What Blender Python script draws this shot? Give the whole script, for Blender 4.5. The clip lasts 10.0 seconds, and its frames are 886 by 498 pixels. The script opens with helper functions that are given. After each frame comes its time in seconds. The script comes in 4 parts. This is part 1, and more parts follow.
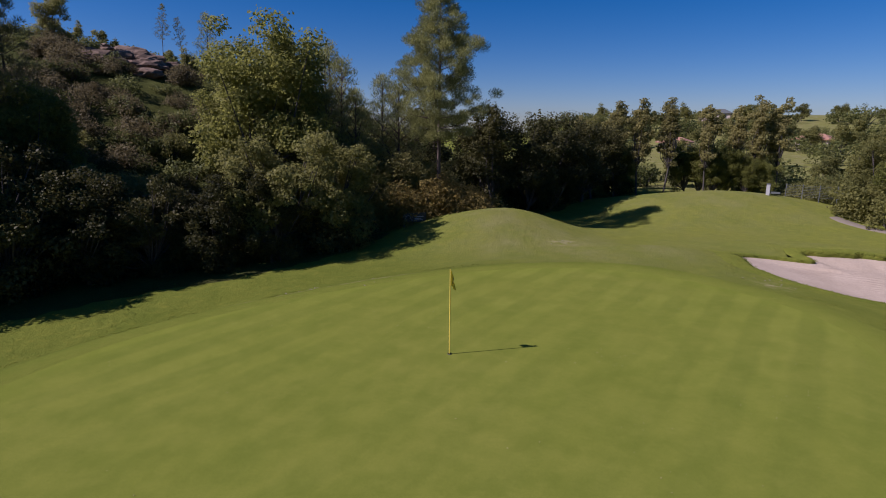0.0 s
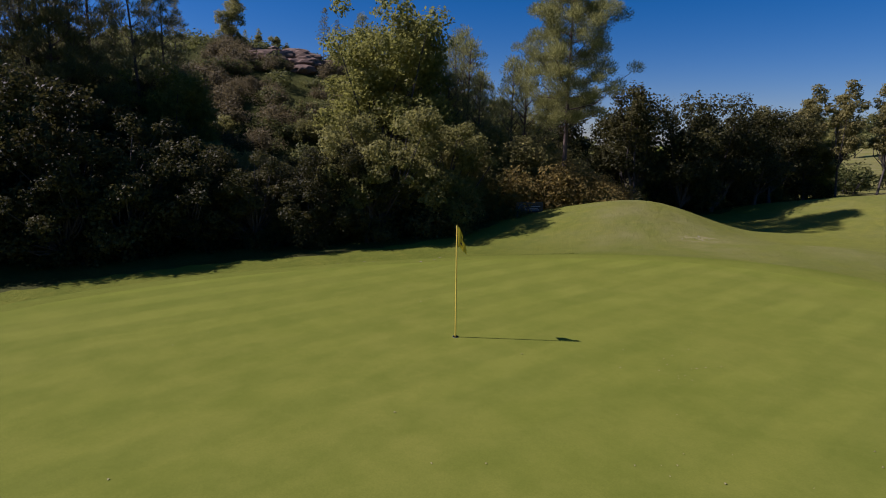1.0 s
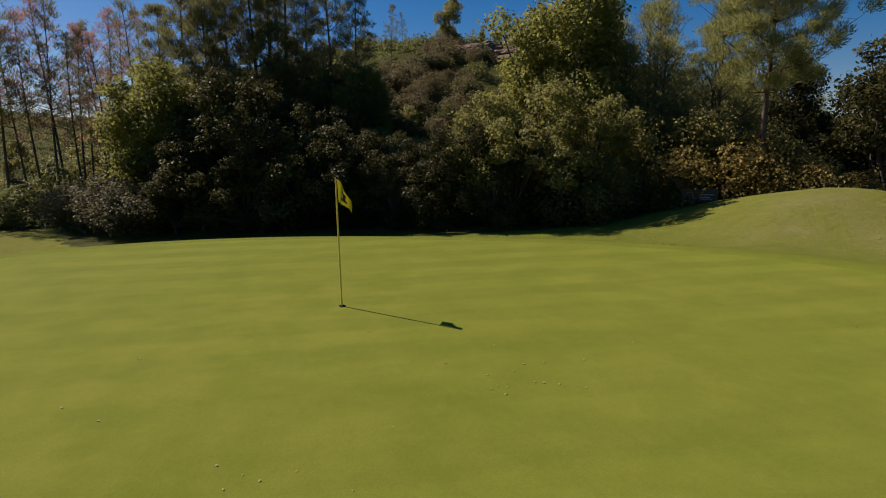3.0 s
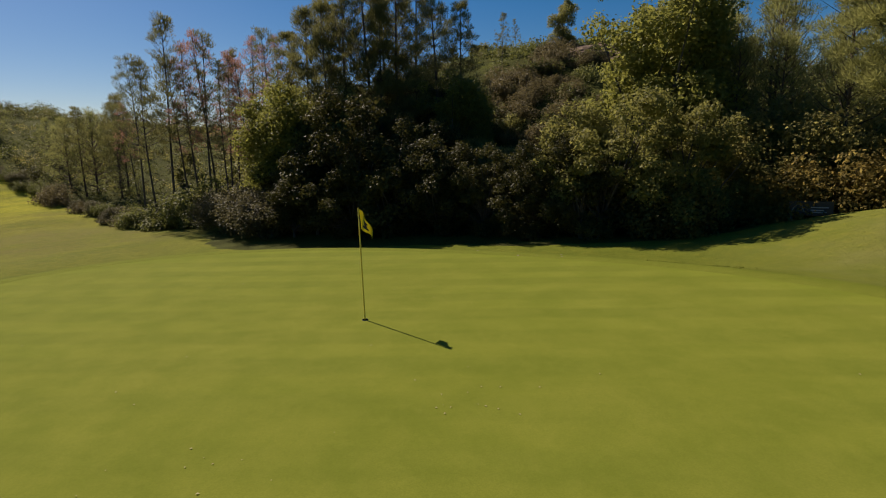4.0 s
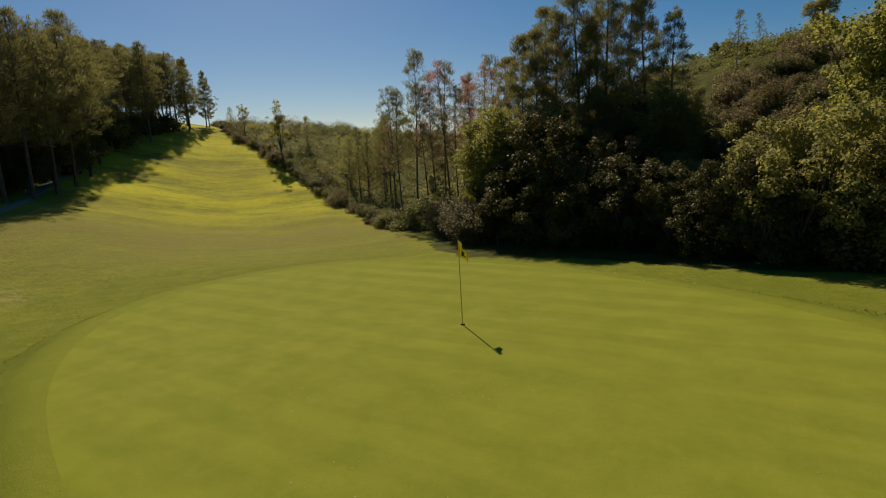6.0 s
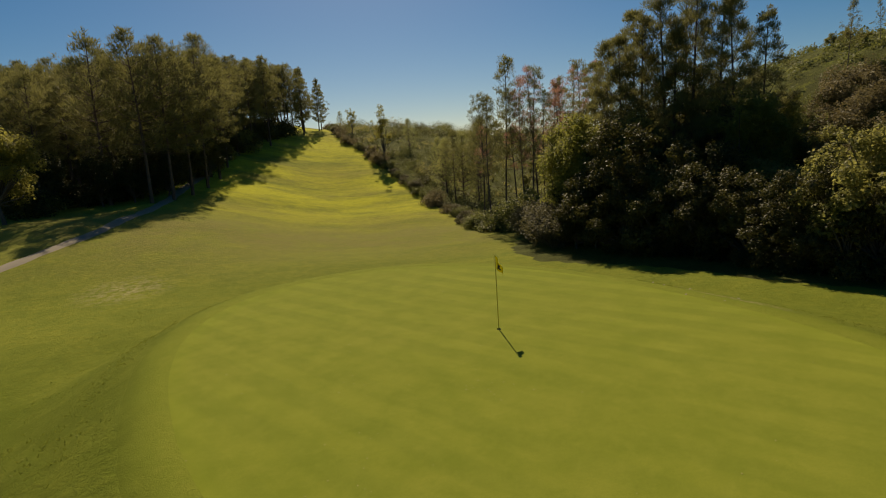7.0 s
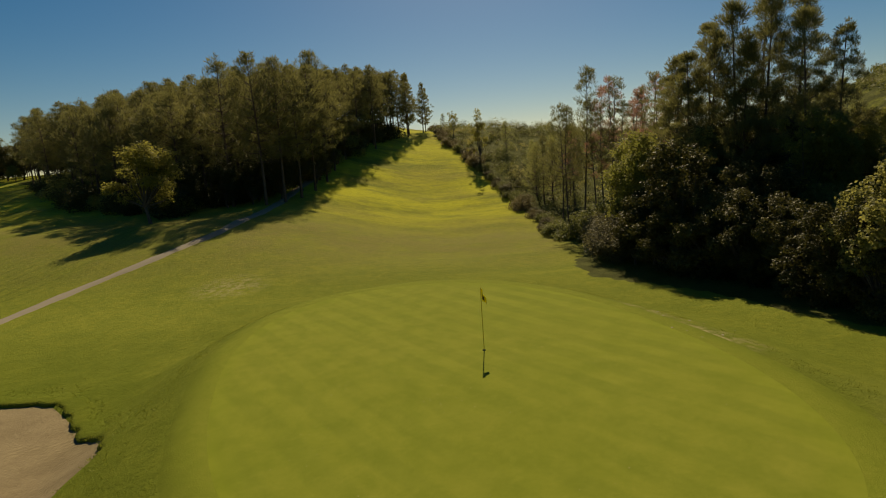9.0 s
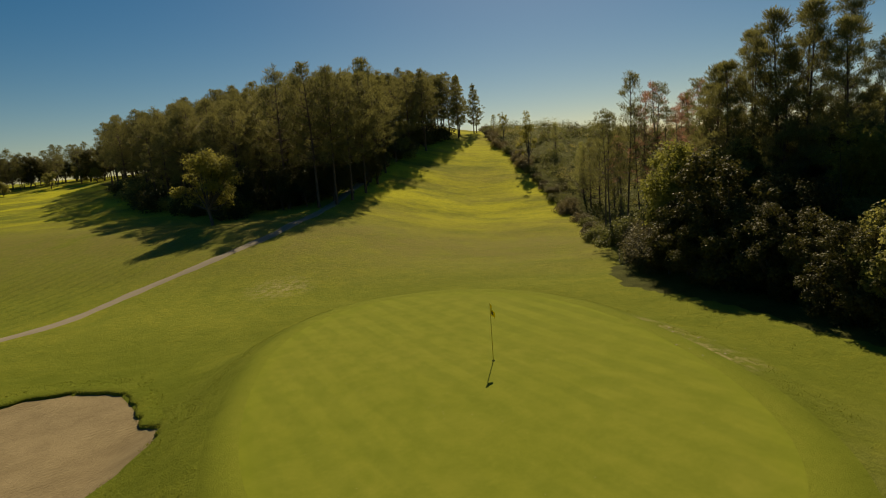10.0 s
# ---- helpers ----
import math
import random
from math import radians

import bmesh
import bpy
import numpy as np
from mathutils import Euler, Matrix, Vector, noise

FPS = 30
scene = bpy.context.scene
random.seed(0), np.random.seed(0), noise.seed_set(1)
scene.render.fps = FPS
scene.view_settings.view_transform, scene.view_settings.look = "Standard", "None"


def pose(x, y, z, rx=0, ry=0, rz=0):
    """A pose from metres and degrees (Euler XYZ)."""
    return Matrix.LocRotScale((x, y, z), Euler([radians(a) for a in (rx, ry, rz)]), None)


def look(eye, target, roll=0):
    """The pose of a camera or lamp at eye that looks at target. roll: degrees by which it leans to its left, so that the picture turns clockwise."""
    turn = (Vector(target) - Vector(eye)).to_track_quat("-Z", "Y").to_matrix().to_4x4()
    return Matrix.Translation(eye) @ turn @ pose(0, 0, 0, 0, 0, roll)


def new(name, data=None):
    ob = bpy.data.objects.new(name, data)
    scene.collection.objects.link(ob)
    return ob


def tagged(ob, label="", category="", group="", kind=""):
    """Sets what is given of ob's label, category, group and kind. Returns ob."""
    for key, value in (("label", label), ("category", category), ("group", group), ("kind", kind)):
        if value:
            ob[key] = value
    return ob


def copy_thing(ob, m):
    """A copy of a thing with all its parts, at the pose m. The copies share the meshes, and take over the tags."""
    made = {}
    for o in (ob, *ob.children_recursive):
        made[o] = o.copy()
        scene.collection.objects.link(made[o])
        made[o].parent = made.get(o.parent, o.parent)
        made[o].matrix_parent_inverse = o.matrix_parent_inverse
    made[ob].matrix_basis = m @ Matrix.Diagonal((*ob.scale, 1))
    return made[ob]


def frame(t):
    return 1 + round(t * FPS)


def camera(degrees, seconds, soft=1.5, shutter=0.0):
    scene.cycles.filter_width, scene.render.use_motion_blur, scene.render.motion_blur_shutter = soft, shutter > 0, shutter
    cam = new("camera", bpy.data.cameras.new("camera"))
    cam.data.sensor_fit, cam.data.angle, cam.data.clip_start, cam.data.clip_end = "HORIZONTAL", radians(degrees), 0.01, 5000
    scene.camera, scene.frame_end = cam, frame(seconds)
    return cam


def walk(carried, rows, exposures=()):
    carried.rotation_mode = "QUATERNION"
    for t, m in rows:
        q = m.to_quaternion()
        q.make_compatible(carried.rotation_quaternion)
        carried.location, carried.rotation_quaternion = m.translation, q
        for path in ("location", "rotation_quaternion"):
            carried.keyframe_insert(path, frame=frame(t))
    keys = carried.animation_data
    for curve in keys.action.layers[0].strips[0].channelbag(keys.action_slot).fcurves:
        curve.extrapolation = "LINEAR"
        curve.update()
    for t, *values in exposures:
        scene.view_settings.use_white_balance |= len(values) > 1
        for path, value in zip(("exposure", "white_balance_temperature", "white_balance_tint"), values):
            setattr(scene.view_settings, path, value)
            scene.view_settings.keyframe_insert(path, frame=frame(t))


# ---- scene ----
cam = camera(78.0, 10.0, soft=1.0)
PATH = [
    (0, (4.560, 3.324, 5.352), (3.823, 5.134, 4.929), 0.47),
    (0.5, (5.331, 5.330, 4.414), (4.394, 7.053, 4.021), 1.03),
    (1, (6.149, 7.377, 3.586), (4.878, 8.873, 3.207), 0.52),
    (1.5, (6.770, 9.172, 2.953), (5.253, 10.423, 2.586), -0.14),
    (2, (7.274, 10.823, 2.465), (5.662, 11.948, 2.097), 0.03),
    (3.5, (9.461, 14.283, 2.864), (7.557, 14.767, 2.491), -1.50),
    (4, (10.022, 15.140, 3.178), (8.075, 15.410, 2.810), -1.98),
    (4.5, (10.696, 16.021, 3.453), (8.730, 16.073, 3.089), -2.37),
    (5, (11.272, 16.950, 3.638), (9.311, 16.767, 3.287), -2.45),
    (5.5, (11.831, 17.825, 3.823), (9.900, 17.432, 3.483), -2.92),
    (6, (12.471, 18.743, 4.112), (10.599, 18.122, 3.782), -3.38),
    (7.5, (13.779, 22.225, 5.186), (12.122, 21.153, 4.865), -4.10),
    (8, (13.776, 23.355, 5.537), (12.169, 22.209, 5.217), -3.98),
    (8.5, (13.710, 24.387, 5.853), (12.160, 23.164, 5.535), -4.15),
    (9, (13.712, 25.503, 6.235), (12.225, 24.204, 5.919), -4.18),
    (9.5, (13.765, 26.476, 6.630), (12.340, 25.108, 6.316), -4.21),
    (10, (13.771, 27.576, 7.117), (12.423, 26.132, 6.804), -4.38),
]
EXPOSURES = [(0.0, 0.18, 5600, 38), (1.0, 0.20, 5700, 37), (2.2, 0.27, 6200, 30), (3.5, 0.27, 6850, 21), (6.0, 0.24, 7900, 14), (10.0, 0.07, 9300, 8)]
walk(cam, [(t, look(eye, target, roll)) for t, eye, target, roll in PATH], EXPOSURES)

# ---- world and sun ----
SUN_UP, SUN_TO = 42.5, (-0.814, -0.581)
world = bpy.data.worlds.new("sky")
scene.world = world
world.use_nodes = True
wn, wl = world.node_tree.nodes, world.node_tree.links
sky = wn.new("ShaderNodeTexSky")
sky.sky_type, sky.sun_disc = "NISHITA", False
sky.sun_elevation = radians(SUN_UP)
sky.sun_rotation = math.atan2(SUN_TO[0], SUN_TO[1])
sky.altitude, sky.air_density, sky.dust_density, sky.ozone_density = 1200, 1.0, 1.25, 3.0
deep = wn.new("ShaderNodeHueSaturation")
deep.inputs["Hue"].default_value = 0.500
deep.inputs["Saturation"].default_value = 1.50
wl.new(sky.outputs["Color"], deep.inputs["Color"])
wl.new(deep.outputs["Color"], wn["Background"].inputs["Color"])
wn["Background"].inputs["Strength"].default_value = 0.055
sun_data = bpy.data.lights.new("sun", "SUN")
sun_data.energy, sun_data.angle, sun_data.color = 5.0, radians(0.55), (1.0, 0.93, 0.80)
sun = new("sun", sun_data)
c = math.cos(radians(SUN_UP))
sun.matrix_world = look((c * SUN_TO[0] * 300, c * SUN_TO[1] * 300, math.sin(radians(SUN_UP)) * 300), (0, 0, 0))


# ---- materials ----
def shader(name):
    mat = bpy.data.materials.new(name)
    mat.use_nodes = True
    nt = mat.node_tree
    return mat, nt.nodes, nt.links, nt.nodes["Principled BSDF"]


def val(nodes, links, op, a, b=0.0, clamp=False):
    n = nodes.new("ShaderNodeMath")
    n.operation, n.use_clamp = op, clamp
    for i, v in enumerate((a, b)):
        if isinstance(v, (int, float)):
            n.inputs[i].default_value = v
        else:
            links.new(v, n.inputs[i])
    return n.outputs[0]


def mixed(nodes, links, fac, a, b, kind="MIX"):
    n = nodes.new("ShaderNodeMix")
    n.data_type, n.blend_type = "RGBA", kind
    for key, v in ((0, fac), (6, a), (7, b)):
        if isinstance(v, (int, float)):
            n.inputs[key].default_value = v
        elif isinstance(v, tuple):
            n.inputs[key].default_value = (*v, 1.0)
        else:
            links.new(v, n.inputs[key])
    return n.outputs[2]


def noise_of(nodes, links, vec, scale, detail=3.0, rough=0.6):
    n = nodes.new("ShaderNodeTexNoise")
    n.inputs["Scale"].default_value, n.inputs["Detail"].default_value, n.inputs["Roughness"].default_value = scale, detail, rough
    if vec is not None:
        links.new(vec, n.inputs["Vector"])
    return n.outputs["Fac"]


def ramp(nodes, links, fac, lo, hi):
    n = nodes.new("ShaderNodeMapRange")
    n.inputs["From Min"].default_value, n.inputs["From Max"].default_value = lo, hi
    links.new(fac, n.inputs["Value"])
    return n.outputs["Result"]


def bumped(nodes, links, bsdf, fac, strength, distance):
    n = nodes.new("ShaderNodeBump")
    n.inputs["Strength"].default_value, n.inputs["Distance"].default_value = strength, distance
    links.new(fac, n.inputs["Height"])
    links.new(n.outputs["Normal"], bsdf.inputs["Normal"])


def turf(name, main, dry, lush, patch=0.12, dry_amount=0.5, stripe=None, stripe_col=(0, 0, 0), relief=0.5, grain=28.0, mottle=0.35, worn=(), banded=False, lush_edge=None, soil_shade=None):
    """Mown grass: broad patches, a fine grain, and mowing stripes (direction in degrees, period, amount)."""
    mat, n, l, bsdf = shader(name)
    pos = n.new("ShaderNodeNewGeometry").outputs["Position"]
    a = ramp(n, l, noise_of(n, l, pos, patch, 4, 0.6), 0.38, 0.68)
    if banded:
        part_x = n.new("ShaderNodeSeparateXYZ")
        l.new(pos, part_x.inputs[0])
        along = val(n, l, "ADD", val(n, l, "MULTIPLY", part_x.outputs[0], -0.759), val(n, l, "ADD", val(n, l, "MULTIPLY", part_x.outputs[1], -0.651), -21.9))
        uphill = ramp(n, l, along, 14.0, 31.0)
        foot = val(n, l, "SUBTRACT", ramp(n, l, along, -10.0, 5.0), uphill, True)
        a = val(n, l, "MULTIPLY", a, val(n, l, "ADD", 0.35, val(n, l, "MULTIPLY", uphill, 0.65)))
    b = ramp(n, l, noise_of(n, l, pos, patch * 7, 4, 0.65), 0.40, 0.66)
    g = noise_of(n, l, pos, grain, 4, 0.75)
    f = noise_of(n, l, pos, 3.1, 3, 0.6)
    col = mixed(n, l, val(n, l, "MULTIPLY", a, dry_amount), main, dry)
    col = mixed(n, l, val(n, l, "MULTIPLY", b, 0.55), col, lush)
    if banded:
        m = n.new("ShaderNodeMapping")
        m.vector_type = "TEXTURE"
        m.inputs["Rotation"].default_value = (0, 0, radians(40.6))
        m.inputs["Scale"].default_value = (10.0, 45.0, 20.0)
        l.new(pos, m.inputs["Vector"])
        w = ramp(n, l, noise_of(n, l, m.outputs[0], 1.0, 4, 0.65), 0.45, 0.60)
        col = mixed(n, l, val(n, l, "MULTIPLY", val(n, l, "MULTIPLY", w, 0.8), uphill), col, dry)
        k = n.new("ShaderNodeMapping")
        k.vector_type = "TEXTURE"
        k.inputs["Rotation"].default_value = (0, 0, radians(40.6))
        k.inputs["Scale"].default_value = (3.3, 28.0, 10.0)
        l.new(pos, k.inputs["Vector"])
        w = ramp(n, l, noise_of(n, l, k.outputs[0], 1.0, 4, 0.7), 0.52, 0.66)
        col = mixed(n, l, val(n, l, "MULTIPLY", w, 0.55), col, lush)
        w = ramp(n, l, noise_of(n, l, pos, 1.3, 6, 0.75), 0.44, 0.66)
        col = mixed(n, l, val(n, l, "MULTIPLY", w, 0.45), col, lush)
        row = val(n, l, "ADD", val(n, l, "MULTIPLY", part_x.outputs[1], 4.4), val(n, l, "MULTIPLY", part_x.outputs[0], -2.4))
        row = val(n, l, "SINE", val(n, l, "ADD", row, val(n, l, "MULTIPLY", noise_of(n, l, pos, 0.2, 3), 5.0)))
        south = ramp(n, l, val(n, l, "ADD", part_x.outputs[1], val(n, l, "MULTIPLY", part_x.outputs[0], -0.585)), -26.0, -29.0)
        col = mixed(n, l, val(n, l, "MULTIPLY", south, 0.45), col, lush)
        row = val(n, l, "MULTIPLY", ramp(n, l, row, 0.2, 0.9), val(n, l, "MULTIPLY", south, ramp(n, l, noise_of(n, l, pos, 0.9, 3), 0.35, 0.6)))
        col = mixed(n, l, val(n, l, "MULTIPLY", row, 0.7), col, tuple(v * 0.6 for v in lush))
        w = ramp(n, l, noise_of(n, l, pos, 0.25, 5, 0.7), 0.25, 0.60)
        col = mixed(n, l, val(n, l, "MULTIPLY", val(n, l, "MULTIPLY", w, 0.85), foot), col, (0.150, 0.128, 0.046))
        w = ramp(n, l, noise_of(n, l, pos, 0.33, 5, 0.7), 0.52, 0.70)
        col = mixed(n, l, val(n, l, "MULTIPLY", val(n, l, "MULTIPLY", w, 0.4), uphill), col, (0.20, 0.16, 0.06))
        # yellow-green streaks, the glow of backlit grass on the upper slope put into their colour
        high = ramp(n, l, along, 15.5, 36.0)
        h = n.new("ShaderNodeMapping")
        h.vector_type = "TEXTURE"
        h.inputs["Rotation"].default_value = (0, 0, radians(40.6))
        h.inputs["Scale"].default_value = (6.2, 20.0, 20.0)
        l.new(pos, h.inputs["Vector"])
        w = ramp(n, l, noise_of(n, l, h.outputs[0], 1.0, 5, 0.7), 0.42, 0.58)
        col = mixed(n, l, val(n, l, "MULTIPLY", val(n, l, "MULTIPLY", w, 0.9), high), col, (0.42, 0.41, 0.03))
    if stripe:
        angle, period, amount = stripe
        sep = n.new("ShaderNodeSeparateXYZ")
        l.new(pos, sep.inputs[0])
        w = val(n, l, "MULTIPLY", sep.outputs[0], math.cos(radians(angle)))
        w = val(n, l, "ADD", w, val(n, l, "MULTIPLY", sep.outputs[1], math.sin(radians(angle))))
        wob = val(n, l, "MULTIPLY", noise_of(n, l, pos, 0.35, 2), 0.5)
        w = val(n, l, "MULTIPLY", val(n, l, "ADD", w, wob), 2 * math.pi / period)
        s = val(n, l, "MULTIPLY", val(n, l, "SINE", w), 2.2)
        s = val(n, l, "ADD", val(n, l, "MULTIPLY", s, 0.5), 0.5, True)
        fade = ramp(n, l, noise_of(n, l, pos, 0.20, 3), 0.34, 0.60)
        lean = val(n, l, "MULTIPLY", val(n, l, "SUBTRACT", 1.0, s), fade)
        s = val(n, l, "MULTIPLY", val(n, l, "MULTIPLY", s, amount), fade)
        col = mixed(n, l, s, col, stripe_col)
    blotch = ramp(n, l, noise_of(n, l, pos, 1.7, 6, 0.72), 0.46, 0.68)
    col = mixed(n, l, val(n, l, "MULTIPLY", blotch, 0.40), col, lush)
    col = mixed(n, l, val(n, l, "MULTIPLY", ramp(n, l, g, 0.35, 0.7), mottle), col, tuple(v * 0.5 for v in main))
    col = mixed(n, l, val(n, l, "MULTIPLY", ramp(n, l, f, 0.5, 0.75), 0.25), col, dry)
    if lush_edge:
        at = n.new("ShaderNodeAttribute")
        at.attribute_name = "lush"
        soft = val(n, l, "MULTIPLY", at.outputs["Fac"], val(n, l, "ADD", 0.45, val(n, l, "MULTIPLY", ramp(n, l, noise_of(n, l, pos, 0.55, 5, 0.7), 0.36, 0.60), 0.55)))
        col = mixed(n, l, soft, col, lush_edge)
    if soil_shade:
        at = n.new("ShaderNodeAttribute")
        at.attribute_name = "parched"
        col = mixed(n, l, val(n, l, "MULTIPLY", at.outputs["Fac"], val(n, l, "ADD", 0.35, val(n, l, "MULTIPLY", ramp(n, l, noise_of(n, l, pos, 0.42, 5, 0.7), 0.36, 0.60), 0.6))), col, mixed(n, l, b, (0.150, 0.142, 0.050), (0.235, 0.208, 0.092)))
        # near-black ground of scrub and woods; its colour also holds the trees' shade
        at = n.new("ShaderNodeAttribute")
        at.attribute_name = "wild_shade"
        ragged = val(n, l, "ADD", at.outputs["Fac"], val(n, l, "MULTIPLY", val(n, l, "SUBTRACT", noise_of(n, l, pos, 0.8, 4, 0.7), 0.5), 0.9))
        col = mixed(n, l, ramp(n, l, ragged, 0.40, 0.60), col, mixed(n, l, b, soil_shade, tuple(v * 1.9 for v in soil_shade)))
    for x, y, z, r in worn:
        d = n.new("ShaderNodeVectorMath")
        d.operation = "DISTANCE"
        l.new(pos, d.inputs[0])
        d.inputs[1].default_value = (x, y, z)
        near = val(n, l, "SUBTRACT", 1.0, val(n, l, "DIVIDE", d.outputs["Value"], r), True)
        spots = ramp(n, l, noise_of(n, l, pos, 2.2, 5, 0.75), 0.46, 0.60)
        col = mixed(n, l, val(n, l, "MULTIPLY", val(n, l, "MULTIPLY", near, 0.9, True), spots), col, (0.31, 0.265, 0.14))
    l.new(col, bsdf.inputs["Base Color"])
    bsdf.inputs["Roughness"].default_value = 0.95
    bsdf.inputs["Specular IOR Level"].default_value = 0.04
    bsdf.inputs["Sheen Weight"].default_value = 0.10
    if stripe:
        # blades that lean away from the mower shine more along the low view
        l.new(val(n, l, "ADD", 0.08, val(n, l, "MULTIPLY", lean, 0.14)), bsdf.inputs["Sheen Weight"])
    bsdf.inputs["Sheen Roughness"].default_value = 0.45
    bsdf.inputs["Sheen Tint"].default_value = (0.87, 0.91, 0.14, 1.0)
    bumped(n, l, bsdf, val(n, l, "ADD", g, val(n, l, "MULTIPLY", f, 1.3 if relief >= 1.0 else 0.6)), relief, 0.05)
    return mat


def leafy(name, dark, light, glow=0.35, rough=0.6):
    """Leaves: every leaf its own tone, with light coming through."""
    mat, n, l, bsdf = shader(name)
    r = n.new("ShaderNodeNewGeometry").outputs["Random Per Island"]
    o = n.new("ShaderNodeObjectInfo").outputs["Random"]
    big = noise_of(n, l, n.new("ShaderNodeTexCoord").outputs["Object"], 0.55, 2)
    f = val(n, l, "ADD", val(n, l, "MULTIPLY", r, 0.55), val(n, l, "MULTIPLY", val(n, l, "SUBTRACT", big, 0.35), 0.9))
    f = val(n, l, "ADD", f, val(n, l, "MULTIPLY", val(n, l, "SUBTRACT", o, 0.5), 0.4), True)
    col = mixed(n, l, f, dark, light)
    l.new(col, bsdf.inputs["Base Color"])
    bsdf.inputs["Roughness"].default_value = rough
    bsdf.inputs["Specular IOR Level"].default_value = 0.14
    tr = n.new("ShaderNodeBsdfTranslucent")
    l.new(mixed(n, l, 0.6, col, tuple(min(1.0, 1.9 * v) for v in light)), tr.inputs["Color"])
    mx = n.new("ShaderNodeMixShader")
    mx.inputs[0].default_value = 0.6 * glow
    l.new(bsdf.outputs[0], mx.inputs[1])
    l.new(tr.outputs[0], mx.inputs[2])
    l.new(mx.outputs[0], n["Material Output"].inputs["Surface"])
    return mat


def barky(name, a, b, scale=6.0):
    mat, n, l, bsdf = shader(name)
    pos = n.new("ShaderNodeTexCoord").outputs["Object"]
    m = n.new("ShaderNodeMapping")
    m.inputs["Scale"].default_value = (1, 1, 0.25)
    l.new(pos, m.inputs["Vector"])
    f = noise_of(n, l, m.outputs[0], scale, 5, 0.7)
    l.new(mixed(n, l, ramp(n, l, f, 0.35, 0.65), a, b), bsdf.inputs["Base Color"])
    bsdf.inputs["Roughness"].default_value = 0.9
    bumped(n, l, bsdf, f, 0.8, 0.04)
    return mat


def plain(name, col, rough=0.6, vary=0.15, scale=8.0, relief=0.0):
    mat, n, l, bsdf = shader(name)
    f = noise_of(n, l, n.new("ShaderNodeTexCoord").outputs["Object"], scale, 4, 0.65)
    l.new(mixed(n, l, val(n, l, "MULTIPLY", f, vary * 2), col, tuple(v * 0.6 for v in col)), bsdf.inputs["Base Color"])
    bsdf.inputs["Roughness"].default_value = rough
    if relief:
        bumped(n, l, bsdf, f, relief, 0.02)
    return mat


M_GREEN = turf("putting_green_turf", (0.158, 0.179, 0.023), (0.190, 0.198, 0.033), (0.110, 0.140, 0.015), 0.12, 0.7, (-13.0, 1.25, 0.26), (0.116, 0.152, 0.020), 0.12, 45.0, 0.35, (), False, (0.140, 0.174, 0.016))
LUSH = (0.078, 0.102, 0.011)
M_FRINGE = turf("fringe_turf", (0.156, 0.178, 0.023), (0.186, 0.194, 0.032), (0.126, 0.158, 0.018), 0.2, 0.4, None, (0, 0, 0), 0.5, 30.0, 0.35, (), False, LUSH)
WORN = ((-6.9, 17.5, -0.2, 2.4), (-5.1, 20.5, -0.2, 2.2), (-6.0, -13.2, -2.1, 3.4), (0.0, 30.3, 0.0, 1.0), (8.6, 26.4, -0.3, 1.0))
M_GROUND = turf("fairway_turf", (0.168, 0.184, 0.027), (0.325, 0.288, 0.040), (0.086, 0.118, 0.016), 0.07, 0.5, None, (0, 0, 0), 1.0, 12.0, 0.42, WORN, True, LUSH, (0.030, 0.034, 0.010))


def sandy(name, pale, damp):
    """Raked sand: damp patches, grains and the curved grooves of a rake."""
    mat, n, l, bsdf = shader(name)
    pos = n.new("ShaderNodeNewGeometry").outputs["Position"]
    patch = ramp(n, l, noise_of(n, l, pos, 0.55, 4, 0.65), 0.40, 0.66)
    grain = noise_of(n, l, pos, 9.0, 5, 0.75)
    col = mixed(n, l, patch, pale, damp)
    col = mixed(n, l, val(n, l, "MULTIPLY", ramp(n, l, grain, 0.45, 0.75), 0.35), col, tuple(v * 0.62 for v in damp))
    l.new(col, bsdf.inputs["Base Color"])
    bsdf.inputs["Roughness"].default_value = 0.95
    bsdf.inputs["Specular IOR Level"].default_value = 0.1
    wave = n.new("ShaderNodeTexWave")
    wave.wave_type = "RINGS"
    wave.inputs["Scale"].default_value, wave.inputs["Distortion"].default_value, wave.inputs["Detail"].default_value = 1.3, 5.0, 3.0
    wave.inputs["Detail Scale"].default_value = 0.6
    l.new(pos, wave.inputs["Vector"])
    where = ramp(n, l, noise_of(n, l, pos, 0.4, 2), 0.42, 0.58)
    rough = val(n, l, "ADD", val(n, l, "MULTIPLY", val(n, l, "MULTIPLY", wave.outputs["Fac"], where), 0.5), grain)
    bumped(n, l, bsdf, rough, 0.8, 0.035)
    return mat


M_SAND = sandy("plain_bunker_sand", (0.45, 0.362, 0.262), (0.37, 0.295, 0.210))
# the same sand, with the lens's corner dimming put into its colour
M_SAND2 = sandy("dimmed_bunker_sand", (0.222, 0.175, 0.100), (0.165, 0.128, 0.072))
M_PATH = plain("path_gravel", (0.215, 0.182, 0.128), 0.95, 0.3, 2.0, 0.5)
M_BARK = barky("pine_bark", (0.046, 0.033, 0.025), (0.115, 0.080, 0.060))
M_BARK2 = barky("grey_bark", (0.040, 0.034, 0.028), (0.105, 0.088, 0.070))
M_PINE = leafy("pine_needles", (0.060, 0.064, 0.024), (0.185, 0.176, 0.062), 0.6)
# paler copy of the needles, with the sun on these pines put into the colour
M_PINE2 = leafy("sunlit_pine_needles", (0.074, 0.094, 0.038), (0.258, 0.256, 0.082), 0.78)
M_RUST = leafy("withered_needles", (0.13, 0.068, 0.046), (0.38, 0.20, 0.14), 0.6)
